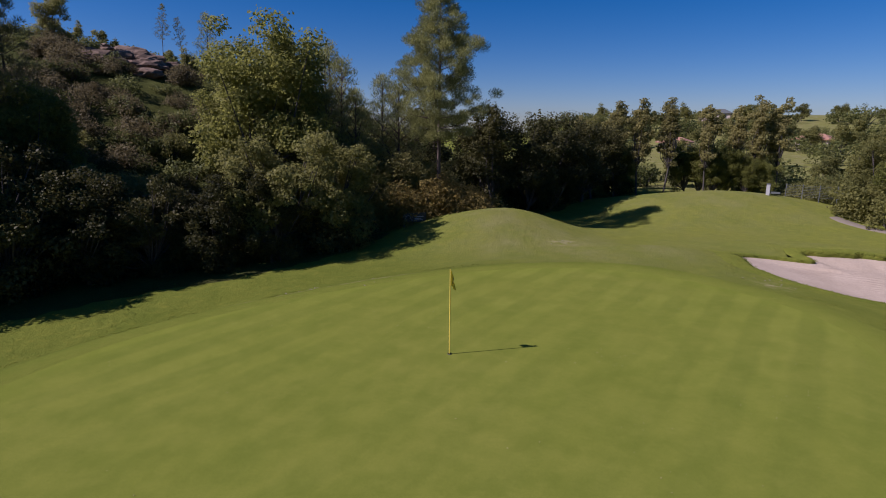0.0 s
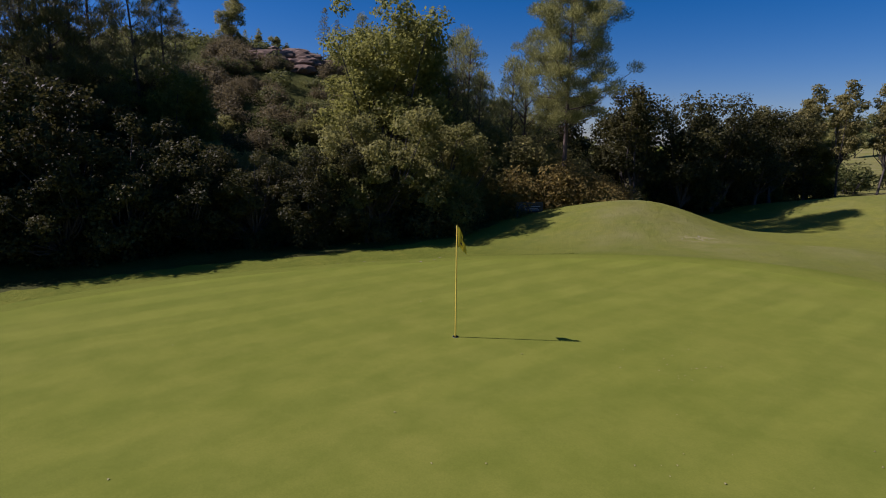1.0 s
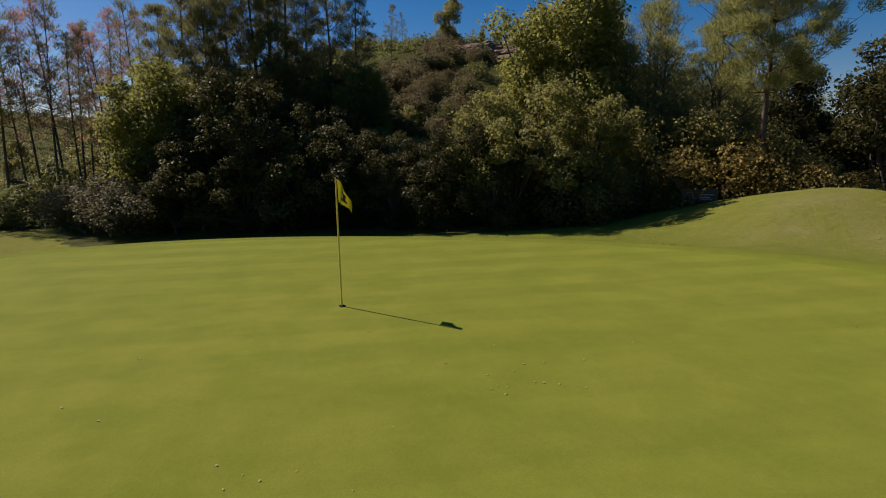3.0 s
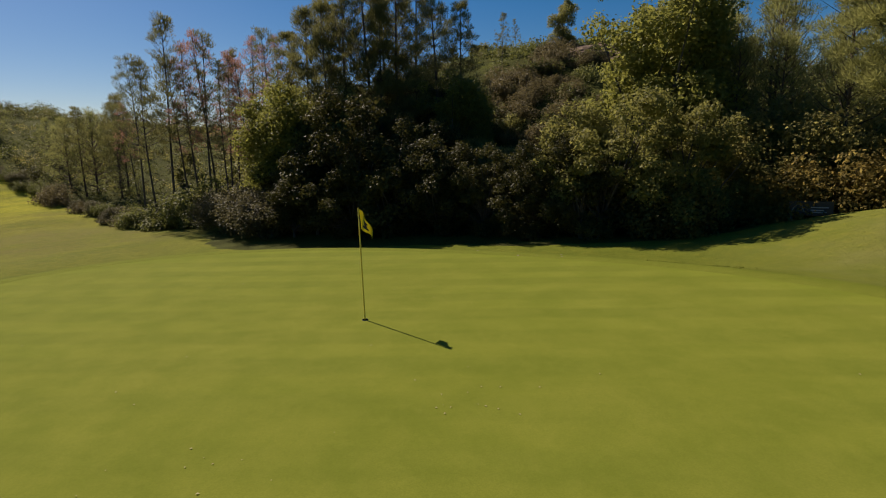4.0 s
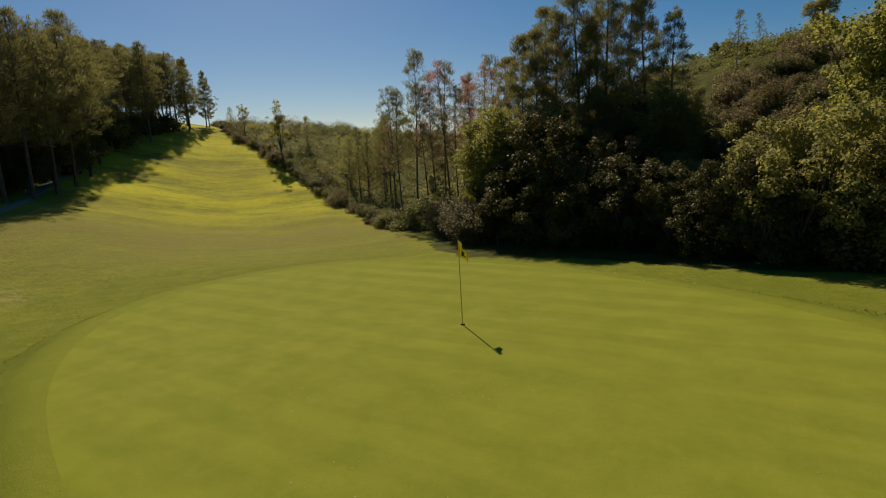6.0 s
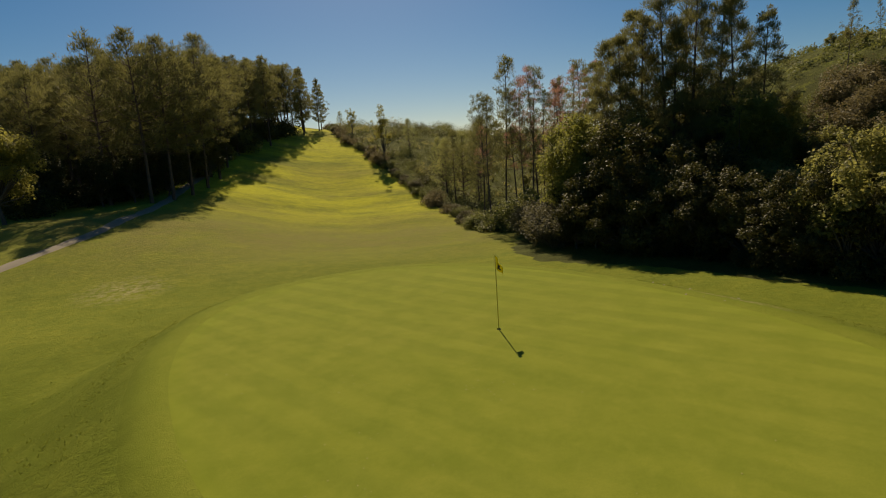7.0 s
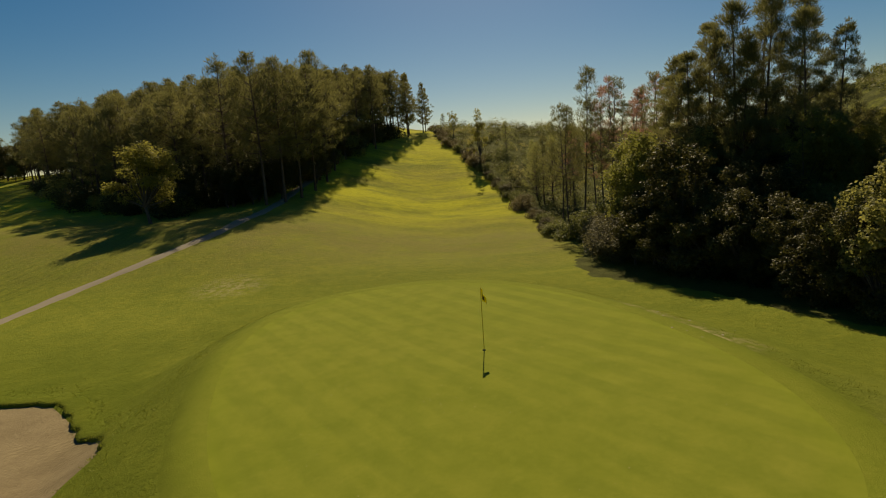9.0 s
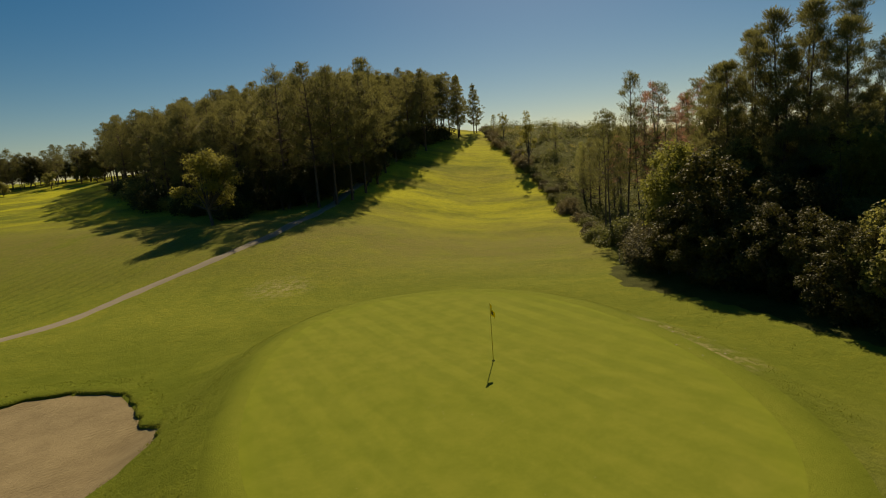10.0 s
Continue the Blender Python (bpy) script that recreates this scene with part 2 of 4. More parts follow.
M_LEAF = leafy("green_leaves", (0.050, 0.058, 0.016), (0.262, 0.250, 0.072), 0.65)
M_LEAFY = leafy("yellow_green_leaves", (0.058, 0.068, 0.014), (0.245, 0.245, 0.056), 0.72)
M_LONE = leafy("dusty_leaves", (0.080, 0.078, 0.018), (0.29, 0.272, 0.062), 0.72)
# dark foliage, with the shade at the wood's foot put into its colour
M_DARK = leafy("shade_dark_leaves", (0.020, 0.024, 0.008), (0.110, 0.102, 0.028), 0.30)
M_DUSTY = leafy("grey_green_leaves", (0.036, 0.036, 0.017), (0.160, 0.146, 0.070), 0.40)
M_OLIVE = leafy("olive_leaves", (0.078, 0.076, 0.026), (0.250, 0.226, 0.072), 0.95)
M_RUSSET = leafy("russet_leaves", (0.092, 0.078, 0.022), (0.31, 0.235, 0.070), 0.9)
M_HEATH = leafy("brown_heath", (0.078, 0.064, 0.026), (0.200, 0.166, 0.074), 0.42)
M_SCRUB = leafy("scrub_leaves", (0.050, 0.064, 0.017), (0.185, 0.192, 0.054), 0.45)
M_POPLAR = leafy("poplar_leaves", (0.105, 0.100, 0.034), (0.33, 0.295, 0.100), 0.6)
M_ROCK = barky("red_brown_rock", (0.085, 0.052, 0.030), (0.20, 0.130, 0.078), 1.2)


# ---- the land ----
def step01(v):
    v = np.clip(v, 0.0, 1.0)
    return v * v * (3.0 - 2.0 * v)


def bump(x, y, cx, cy, rx, ry, turn=0.0):
    c, s = math.cos(math.radians(turn)), math.sin(math.radians(turn))
    u, v = (x - cx) * c + (y - cy) * s, (y - cy) * c - (x - cx) * s
    return np.exp(-((u / rx) ** 2 + (v / ry) ** 2))


GREEN = (0.87, 14.64, 11.13, 7.42, 58.4)


def green_ratio(x, y):
    """1 on the putting green's edge, less inside."""
    cx, cy, a, b, turn = GREEN
    c, s = math.cos(math.radians(turn)), math.sin(math.radians(turn))
    u, v = (x - cx) * c + (y - cy) * s, (y - cy) * c - (x - cx) * s
    return (np.abs(u / a) ** 2.3 + np.abs(v / b) ** 2.3) ** (1 / 2.3)


def fairway_frame(x, y):
    """Metres along the climbing fairway, and to the south of its middle."""
    return -0.759 * (x + 22.2) - 0.651 * (y + 7.8), 0.651 * (x + 22.2) - 0.759 * (y + 7.8)


# centre, radii, turn, height and roundness
HILL = (-57.0, 34.2, 53.0, 34.5, 36.6, 14.8, 1.45)
CLIMB = (-2.3, 1.2, -0.5, 17.2, 15.0, 89.0, 4.5)


def height(x, y):
    """The lie of the land, in metres."""
    x, y = np.asarray(x, float), np.asarray(y, float)
    s, v = fairway_frame(x, y)
    z = CLIMB[0] + CLIMB[1] * step01((y - 2) / 26) + CLIMB[2] * step01((s + 8) / 24) + 0.5 * step01((y - 26) / 8) * step01((x + 6) / 9)
    # the fairway that climbs to the west, with a bank on its south side
    z = z + CLIMB[3] * step01((s - CLIMB[4]) / CLIMB[5]) * (1 - 0.5 * step01((v - 40) / 62)) * (1 - 0.25 * step01((-v - 12) / 40))
    f = np.mod((s + 2.0 * np.sin(v * 0.13) + 1.2 * np.sin(v * 0.31 + s * 0.06)) / 15.3, 1.0)
    z = z + 0.15 * (step01(f / 0.3) - f) * step01((s - 6) / 12) * step01((100 - s) / 16) * (1 - step01((np.abs(v) - 22) / 14))
    z = z + CLIMB[6] * step01((v + 2) / 26) * step01((s + 16) / 32)
    # the wooded hill
    c, k = math.cos(math.radians(HILL[4])), math.sin(math.radians(HILL[4]))
    r = np.hypot(((x - HILL[0]) * c + (y - HILL[1]) * k) / HILL[2], ((y - HILL[1]) * c - (x - HILL[0]) * k) / HILL[3])
    z = z + HILL[5] * (1 - np.clip((r - 0.13) / 0.87, 0, 1) ** HILL[6])
    # the raised putting green
    z = z + (0.0 - z) * (1 - step01((green_ratio(x, y) - 1.0) / 0.75))
    # mounds beyond the green
    z = z + 1.42 * bump(x, y, -3.6, 35.2, 3.7, 4.6, 15) + 0.95 * bump(x, y, -8.6, 34.0, 4.6, 5.0) + 0.55 * bump(x, y, -3.4, 30.5, 4.5, 3.6) - 0.6 * bump(x, y, 0.6, 43, 4, 5) + 1.8 * bump(x, y, 8.5, 48.8, 9, 5.5)
    z = z + 0.8 * bump(x, y, 5.2, 30.2, 4.5, 2.6) + 0.6 * bump(x, y, 12.5, 34.5, 6, 2.5)
    # the far slope to the north
    z = z + (0.035 * np.clip(y - 62, 0, 78) + 0.10 * np.clip(y - 135, 0, 95)) * step01((x + 90) / 80)
    z = z + 0.10 * np.sin(x * 0.37 + 1.3 * np.sin(y * 0.2)) * np.sin(y * 0.32 + 0.6) * step01((green_ratio(x, y) - 1.2) / 0.6)
    return z


def bunker_reach(th, rx, ry, waves, dent):
    r = (np.abs(np.cos(th) / rx) ** 2.6 + np.abs(np.sin(th) / ry) ** 2.6) ** (-1 / 2.6)
    off = np.angle(np.exp(1j * (th - radians(dent[0]))))
    r = r * (1 - dent[1] * np.exp(-((off / radians(dent[2])) ** 2)))
    for k, amount, phase in waves:
        r = r * (1 + amount * np.sin(k * th + phase))
    return r


# centre, radii, wavy outline, a tongue of turf (angle, depth, width), sand level
BUNKERS = (
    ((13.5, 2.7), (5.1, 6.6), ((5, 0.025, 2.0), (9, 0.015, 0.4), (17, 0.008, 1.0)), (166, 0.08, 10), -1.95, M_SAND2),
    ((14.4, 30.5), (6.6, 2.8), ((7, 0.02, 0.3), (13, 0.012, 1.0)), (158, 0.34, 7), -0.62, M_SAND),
)


def bunker_ratio(x, y, b):
    (cx, cy), (rx, ry), waves, dent = b[:4]
    return np.hypot(x - cx, y - cy) / bunker_reach(np.arctan2(y - cy, x - cx), rx, ry, waves, dent)


def ground_height(x, y):
    z = height(x, y)
    for b in BUNKERS:
        z = np.minimum(z, np.where(bunker_ratio(x, y, b) < 0.99, np.minimum(b[4], z) - 0.5, z))
    inside = 1 - step01((green_ratio(x, y) - 1.0) / 0.02)
    return z - 0.25 * inside


def mesh_of(name, verts, faces, mat, smooth=True):
    me = bpy.data.meshes.new(name)
    me.from_pydata(verts, [], faces)
    me.materials.append(mat)
    me.polygons.foreach_set("use_smooth", [smooth] * len(me.polygons))
    me.update()
    return me


def grid_mesh(name, X, Y, Z, mat, close=False):
    n, m = X.shape
    verts = np.stack([X, Y, Z], -1).reshape(-1, 3)
    i, j = np.meshgrid(np.arange(n - 1), np.arange(m if close else m - 1), indexing="ij")
    k = (j + 1) % m
    faces = np.stack([i * m + j, (i + 1) * m + j, (i + 1) * m + k, i * m + k], -1).reshape(-1, 4)
    return mesh_of(name, verts.tolist(), faces.tolist(), mat)


def spread(n, near, far, p=5):
    u = np.linspace(-1, 1, n)
    return near * u + far * np.sign(u) * np.abs(u) ** p


# where scrub, heath and woods cover the land (edge of the wood below the hill first)
EDGE = ((-45.9, -5.1), (-36.3, 2.1), (-30.8, 5.4), (-27.5, 9.9), (-26.1, 14.5), (-25.1, 19.8), (-19.3, 23.4), (-14.2, 26.2), (-11.4, 30.2), (-12.0, 33.7), (-9.5, 37.9), (-6.3, 42.5), (-3.1, 47.5), (-1.3, 53.4), (1.9, 59.2))
WOOD = ((-17, -46), (-14, -62), (-14.5, -90), (-17, -125), (-45, -122), (-75, -98), (-84, -76), (-75, -66), (-54.6, -57.8), (-40, -51.5), (-26.3, -47))


def hedge_line(s):
    return -14.4 + 14.0 * step01((s - 16) / 90)


def fairway_point(s, v):
    return -22.2 - 0.759 * s + 0.651 * v, -7.8 - 0.651 * s - 0.759 * v


def within(x, y, loop):
    hit = np.zeros(np.shape(x), bool)
    for (ax, ay), (bx, by) in zip(loop, loop[1:] + loop[:1]):
        cross = (ay > y) != (by > y)
        hit ^= cross & (x < (bx - ax) * (y - ay) / (by - ay + 1e-9) + ax)
    return hit


def wild_or_shaded(x, y):
    """1 where the mown grass ends and scrub or woods begin, and on shaded grass before the wood."""
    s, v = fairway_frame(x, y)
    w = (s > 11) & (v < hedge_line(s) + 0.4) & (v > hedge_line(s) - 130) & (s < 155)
    # strip of grass before the wood, coloured dark to stand for its shade
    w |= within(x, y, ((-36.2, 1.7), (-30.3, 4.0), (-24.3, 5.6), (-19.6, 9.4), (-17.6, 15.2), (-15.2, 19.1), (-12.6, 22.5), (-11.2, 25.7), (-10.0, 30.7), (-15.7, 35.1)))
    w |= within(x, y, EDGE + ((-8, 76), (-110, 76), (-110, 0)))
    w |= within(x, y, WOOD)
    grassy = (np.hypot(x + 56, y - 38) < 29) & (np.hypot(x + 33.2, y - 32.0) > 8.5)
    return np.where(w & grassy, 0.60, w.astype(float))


def give(ob, name, values):
    """A value of its own for every point of a mesh."""
    ob.data.attributes.new(name, "FLOAT", "POINT").data.foreach_set("value", np.asarray(values, np.float32).ravel())


gx, gy = np.meshgrid(-20 + spread(280, 82, 2400, 7), 5 + spread(280, 85, 2400, 7), indexing="ij")
ground = new("ground", grid_mesh("ground", gx, gy, ground_height(gx, gy), M_GROUND))
give(ground, "wild_shade", wild_or_shaded(gx, gy))
give(ground, "parched", np.maximum(step01((gy - 60) / 8) * step01((gx + 32) / 14), 0.55 * bump(gx, gy, -4.2, 35, 4.2, 7, 20) + 0.5 * bump(gx, gy, 8.3, 48.2, 9.5, 5) + 0.45 * bump(gx, gy, 2.5, 29.5, 6.4, 3.6) + 0.3 * bump(gx, gy, 9.7, 37, 11, 6.4)))


def lushness(x, y):
    """Greener, longer grass round the putting green and the near bunker."""
    ratio = green_ratio(x, y)
    near_sand = 1 - step01((bunker_ratio(x, y, BUNKERS[0]) - 1.2) / 2.4)
    return np.maximum(0.92 * near_sand, step01((ratio - 0.9) / 0.2) * (1 - step01((ratio - 1.15) / 1.7)) * 0.85 * (1 - 0.6 * step01((y - 24) / 8)))


give(ground, "lush", lushness(gx, gy))
tagged(ground, "mown golf fairway and rough grass climbing a hill", "ground", kind="structure")


def green_point(q, th):
    cx, cy, a, b, turn = GREEN
    k = (np.abs(np.cos(th)) ** 2.3 / a ** 2.3 + np.abs(np.sin(th)) ** 2.3 / b ** 2.3) ** (-1 / 2.3)
    t = radians(turn)
    u, v = q * k * np.cos(th), q * k * np.sin(th)
    return cx + u * math.cos(t) - v * math.sin(t), cy + u * math.sin(t) + v * math.cos(t)


q, th = np.meshgrid(np.r_[0.0, np.linspace(0.03, 1.0, 34)], np.linspace(0, 2 * np.pi, 160, endpoint=False), indexing="ij")
x, y = green_point(q, th)
green = new("putting_green", grid_mesh("putting_green", x, y, height(x, y) + 0.015, M_GREEN, True))
give(green, "lush", 0.35 * step01((q - 0.90) / 0.10))
tagged(green, "closely mown putting green with faint mowing stripes", "putting green", kind="structure")
q, th = np.meshgrid(np.linspace(0.995, 1.15, 9), np.linspace(0, 2 * np.pi, 160, endpoint=False), indexing="ij")
x, y = green_point(q, th)
z = height(x, y) + 0.011 + 0.03 * np.sin(np.clip((q - 0.995) / 0.155, 0, 1) * np.pi) - 0.04 * step01((q - 1.10) / 0.05)
fringe = new("green_fringe", grid_mesh("green_fringe", x, y, z, M_FRINGE, True))
give(fringe, "lush", 0.08 + 0.77 * step01((q - 1.0) / 0.15))
tagged(fringe, "slightly longer grass collar round the putting green", "grass", kind="structure")

for b in BUNKERS:
    (cx, cy), (rx, ry), waves, dent, low, sand_mat = b
    th = np.linspace(0, 2 * np.pi, 140, endpoint=False)
    edge = bunker_reach(th, rx, ry, waves, dent)
    q, T = np.meshgrid(np.r_[0.0, np.linspace(0.08, 1.04, 22)], th, indexing="ij")
    x, y = cx + q * edge * np.cos(T), cy + q * edge * np.sin(T)
    z = low + 0.35 * step01((q - 0.55) / 0.45) + 0.008 * np.sin(x * 5.0 + np.sin(y * 3)) * np.sin(y * 4.1)
    z = np.minimum(z, height(x, y) - 0.10)
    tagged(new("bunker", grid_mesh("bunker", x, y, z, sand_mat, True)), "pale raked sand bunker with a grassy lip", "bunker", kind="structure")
    rings = ((1.22, -0.05, 0), (1.16, 0.015, 0), (1.08, 0.04, 0), (1.02, 0.06, 0), (0.985, 0.0, 0), (0.985, -0.15, 0), (1.0, 0, 1))
    rows = []
    for k, up, sand in rings:
        wob = 1 + 0.012 * np.sin(th * 23) * (k < 1.05) + 0.008 * np.sin(th * 41 + 1) * (k < 1.05)
        x, y = cx + k * wob * edge * np.cos(th), cy + k * wob * edge * np.sin(th)
        z = np.minimum(low + 0.2, height(x, y) - 0.25) if sand else height(x, y) + up
        rows.append((x, y, z))
    X, Y, Z = (np.array([r[i] for r in rows]) for i in range(3))
    lip = new("bunker_lip", grid_mesh("bunker_lip", X, Y, Z, M_GROUND, True))
    give(lip, "lush", lushness(X, Y))
    tagged(lip, "overhanging turf lip of a sand bunker", "grass", kind="structure")


def ribbon(name, pts, width, mat, up=0.04):
    """A strip that lies on the land along a smooth line through pts."""
    p = np.array(pts, float)
    s = np.r_[0, np.cumsum(np.hypot(*np.diff(p, axis=0).T))]
    t = np.arange(0, s[-1], 0.6)
    line = np.stack([np.interp(t, s, p[:, k]) for k in (0, 1)], -1)
    for _ in range(25):
        line[1:-1] = 0.25 * line[:-2] + 0.5 * line[1:-1] + 0.25 * line[2:]
    d = np.gradient(line, axis=0)
    d /= np.hypot(d[:, 0], d[:, 1])[:, None]
    side = np.stack([-d[:, 1], d[:, 0]], -1)
    w = width * (1 + 0.12 * np.sin(t * 0.9) + 0.08 * np.sin(t * 2.3))
    ks = np.array([-0.5, -0.3, 0, 0.3, 0.5])
    X, Y = line[:, 0, None] + ks * w[:, None] * side[:, 0, None], line[:, 1, None] + ks * w[:, None] * side[:, 1, None]
    Z = height(X, Y) + up + np.array([-0.08, 0.01, 0.02, 0.01, -0.08])
    return new(name, grid_mesh(name, X, Y, Z, mat))


tagged(ribbon("cart_path", ((22, -13), (16, -17.5), (11.5, -18.9), (8.4, -19.2), (3.9, -22.2), (0.4, -23.9), (-2.6, -24.4), (-5.5, -24.9), (-9.4, -26.0), (-14.9, -29.1), (-23.4, -35.9), (-31.8, -43.2), (-39.8, -48.5), (-50, -56)), 1.45, M_PATH), "narrow pale gravel cart path across the grass", "path", kind="structure")


tagged(ribbon("dirt_track", ((13.3, -41.3), (11.4, -42.6), (10.0, -43.7), (9.0, -45.0)), 0.7, M_PATH), "short bare dirt track in the rough", "path", kind="structure")


# ---- plant building ----
def part(name, me, parent, label=""):
    ob = new(name, me)
    ob.parent = parent
    return tagged(ob, label) if label else ob


class Tubes:
    def __init__(self, sides=6):
        self.v, self.f, self.sides = [], [], sides

    def add(self, path, radii):
        k, first = self.sides, len(self.v)
        path = [Vector(p) for p in path]
        for i, p in enumerate(path):
            d = (path[min(i + 1, len(path) - 1)] - path[max(i - 1, 0)]).normalized()
            a = d.cross(Vector((0.31, 0.95, 0.1))).normalized()
            b = d.cross(a)
            for s in range(k):
                w = 2 * math.pi * s / k
                self.v.append(p + (a * math.cos(w) + b * math.sin(w)) * float(radii[i]))
        for i in range(len(path) - 1):
            for s in range(k):
                t = (s + 1) % k
                o = first + i * k
                self.f.append((o + s, o + t, o + k + t, o + k + s))

    def mesh(self, name, mat):
        return mesh_of(name, self.v, self.f, mat)


def leaf_mesh(name, at, along, across, lift, mat):
    """Rhombic leaves, a little folded: centre, half length, half width and the fold."""
    n = len(at)
    v = np.stack([at - along, at + across + lift, at + along, at - across + lift], 1).reshape(-1, 3)
    me = bpy.data.meshes.new(name)
    me.vertices.add(4 * n)
    me.vertices.foreach_set("co", v.astype(np.float32).ravel())
    me.loops.add(4 * n)
    me.loops.foreach_set("vertex_index", np.arange(4 * n, dtype=np.int32))
    me.polygons.add(n)
    me.polygons.foreach_set("loop_start", np.arange(0, 4 * n, 4, dtype=np.int32))
    me.polygons.foreach_set("loop_total", np.full(n, 4, dtype=np.int32))
    me.materials.append(mat)
    me.update()
    return me


def unit(v):
    return v / (np.linalg.norm(v, axis=-1, keepdims=True) + 1e-9)


def clump_leaves(name, rng, clumps, each, size, mat, flat=0.8):
    """Leaves round the clumps (x, y, z, radius), thicker on their outside."""
    at, out = [], []
    for x, y, z, r in clumps:
        n = max(12, int(each * r * r))
        d = unit(rng.normal(size=(n, 3)))
        lump = 1 + 0.28 * np.sin(d[:, 0] * 5 + x) * np.sin(d[:, 1] * 5 + y) + 0.2 * np.sin(d[:, 2] * 7 + z)
        rad = r * lump * rng.uniform(0.25, 1.0, n) ** 0.45
        at.append(np.array((x, y, z)) + d * rad[:, None] * (1, 1, flat))
        out.append(d)
    at, out = np.concatenate(at), np.concatenate(out)
    n = len(at)
    nor = unit(out * 0.7 + rng.normal(size=(n, 3)) * 0.6 + (0, 0, 0.45))
    a = unit(np.cross(nor, rng.normal(size=(n, 3))))
    b = np.cross(nor, a)
    s = size * rng.uniform(0.6, 1.35, n)[:, None]
    return leaf_mesh(name, at, a * s * 0.62, b * s * 0.4, nor * s * 0.12, mat)


def triangle_mesh(name, v, mat):
    n = len(v) // 3
    me = bpy.data.meshes.new(name)
    me.vertices.add(3 * n)
    me.vertices.foreach_set("co", v.astype(np.float32).ravel())
    me.loops.add(3 * n)
    me.loops.foreach_set("vertex_index", np.arange(3 * n, dtype=np.int32))
    me.polygons.add(n)
    me.polygons.foreach_set("loop_start", np.arange(0, 3 * n, 3, dtype=np.int32))
    me.polygons.foreach_set("loop_total", np.full(n, 3, dtype=np.int32))
    me.materials.append(mat)
    me.update()
    return me


def needle_puffs(name, rng, puffs, dense, size, wide, mat):
    """Puffs (centre, way, radius) of pointed needles that stand out and up from their twig."""
    at, way = [], []
    for c, w, r in puffs:
        n = max(10, int(dense * (r / 0.4) ** 2))
        d = unit(rng.normal(size=(n, 3))) * rng.uniform(0.1, 1.0, n)[:, None] ** 0.6
        at.append(c + d * r * (1, 1, 0.7))
        way.append(unit(d * 0.8 + np.asarray(w) * 0.45 + (0, 0, 0.55) + rng.normal(size=(n, 3)) * 0.3))
    p, a = np.concatenate(at), np.concatenate(way)
    n = len(p)
    b = unit(np.cross(a, rng.normal(size=(n, 3))))
    s = size * rng.uniform(0.65, 1.3, n)[:, None]
    return triangle_mesh(name, np.stack([p - b * s * wide, p + b * s * wide, p + a * s], 1).reshape(-1, 3), mat)


def pine_tree(rng, tall, reach, clear, mat=M_PINE, bark=M_BARK, dome=False, step=0.8, per=(3, 6), puff=0.42, dense=55, needle=0.28, wide=0.13, rise=0.25, name="pine_tree", bend=0.02, spare=0.0, girth=1.0):
    """A pine: bare lower trunk, whorls of branches that turn up at the end, and puffs of needles on their outer half."""
    root = new(name)
    tubes = Tubes(7)
    ph = rng.uniform(0, 6.3)
    spine = lambda k: np.array((bend * tall * math.sin(2.1 * k + ph) * k, bend * tall * math.cos(1.7 * k + ph) * k, k * tall))
    ks = np.linspace(0, 1, 10)
    base_r = (0.0085 * tall + 0.03) * girth
    tubes.add([spine(k) - ((0, 0, 0.4) if k == 0 else 0) for k in ks], [base_r * (1.25 if k == 0 else 1 - 0.92 * k) + 0.010 for k in ks])
    tubes.sides = 3
    puffs = []
    for _ in range(int(6 * clear * tall / 5)):
        k, az = rng.uniform(0.35 * clear, clear), rng.uniform(0, 6.3)
        way = np.array((math.cos(az), math.sin(az), 0.1))
        tubes.add([spine(k), spine(k) + way * rng.uniform(0.3, 0.9)], [0.018, 0.006])
    k = clear
    while k < 0.975:
        left = (k - clear) / (1 - clear)
        out = (0.5 + 0.5 * math.sin(math.pi * min(1.0, 0.12 + left))) * (1 - left ** 4) if dome else (1 - left) ** 0.8 * min(1.0, 0.45 + 4 * left)
        n, a0 = int(rng.integers(*per)), rng.uniform(0, 6.3)
        for i in range(n):
            if rng.uniform() < spare:
                continue
            az = a0 + (i + rng.uniform(-0.3, 0.3)) * 2 * math.pi / n
            p0 = spine(k + rng.uniform(-0.2, 0.2) * step / tall)
            ln = reach * out * rng.uniform(0.6, 1.12) + 0.25
            way = unit(np.array((math.cos(az), math.sin(az), rise * (0.5 + 1.6 * left) + rng.uniform(-0.1, 0.12))))
            mid = p0 + way * ln * 0.55 - (0, 0, 0.05 * ln)
            end = p0 + way * ln + (0, 0, 0.14 * ln)
            tubes.add([p0, mid, end], [0.009 * ln + 0.015, 0.006 * ln + 0.009, 0.007])
            for j in range(max(2, int(1.4 + ln * 1.15))):
                q = 1.0 if j == 0 else rng.uniform(0.42, 0.98)
                c = mid + (end - mid) * (q - 0.55) / 0.45 if q > 0.55 else p0 + (mid - p0) * q / 0.55
                side = rng.normal(size=3) * (1, 1, 0.3) * 0.16 * ln * (q < 1)
                tip = c + side + (0, 0, 0.08 + 0.10 * rng.uniform())
                tubes.add([c, tip], [0.010, 0.005])
                puffs.append((tip, way, puff * rng.uniform(0.65, 1.25)))
        k += rng.uniform(0.75, 1.25) * step / tall
    for _ in range(4):
        puffs.append((spine(0.985) + rng.normal(size=3) * (0.1, 0.1, 0.25), (0, 0, 1.0), puff * 0.6))
    part("trunk", tubes.mesh("trunk", bark), root)
    part("crown", needle_puffs("crown", rng, puffs, dense, needle, wide, mat), root)
    return root


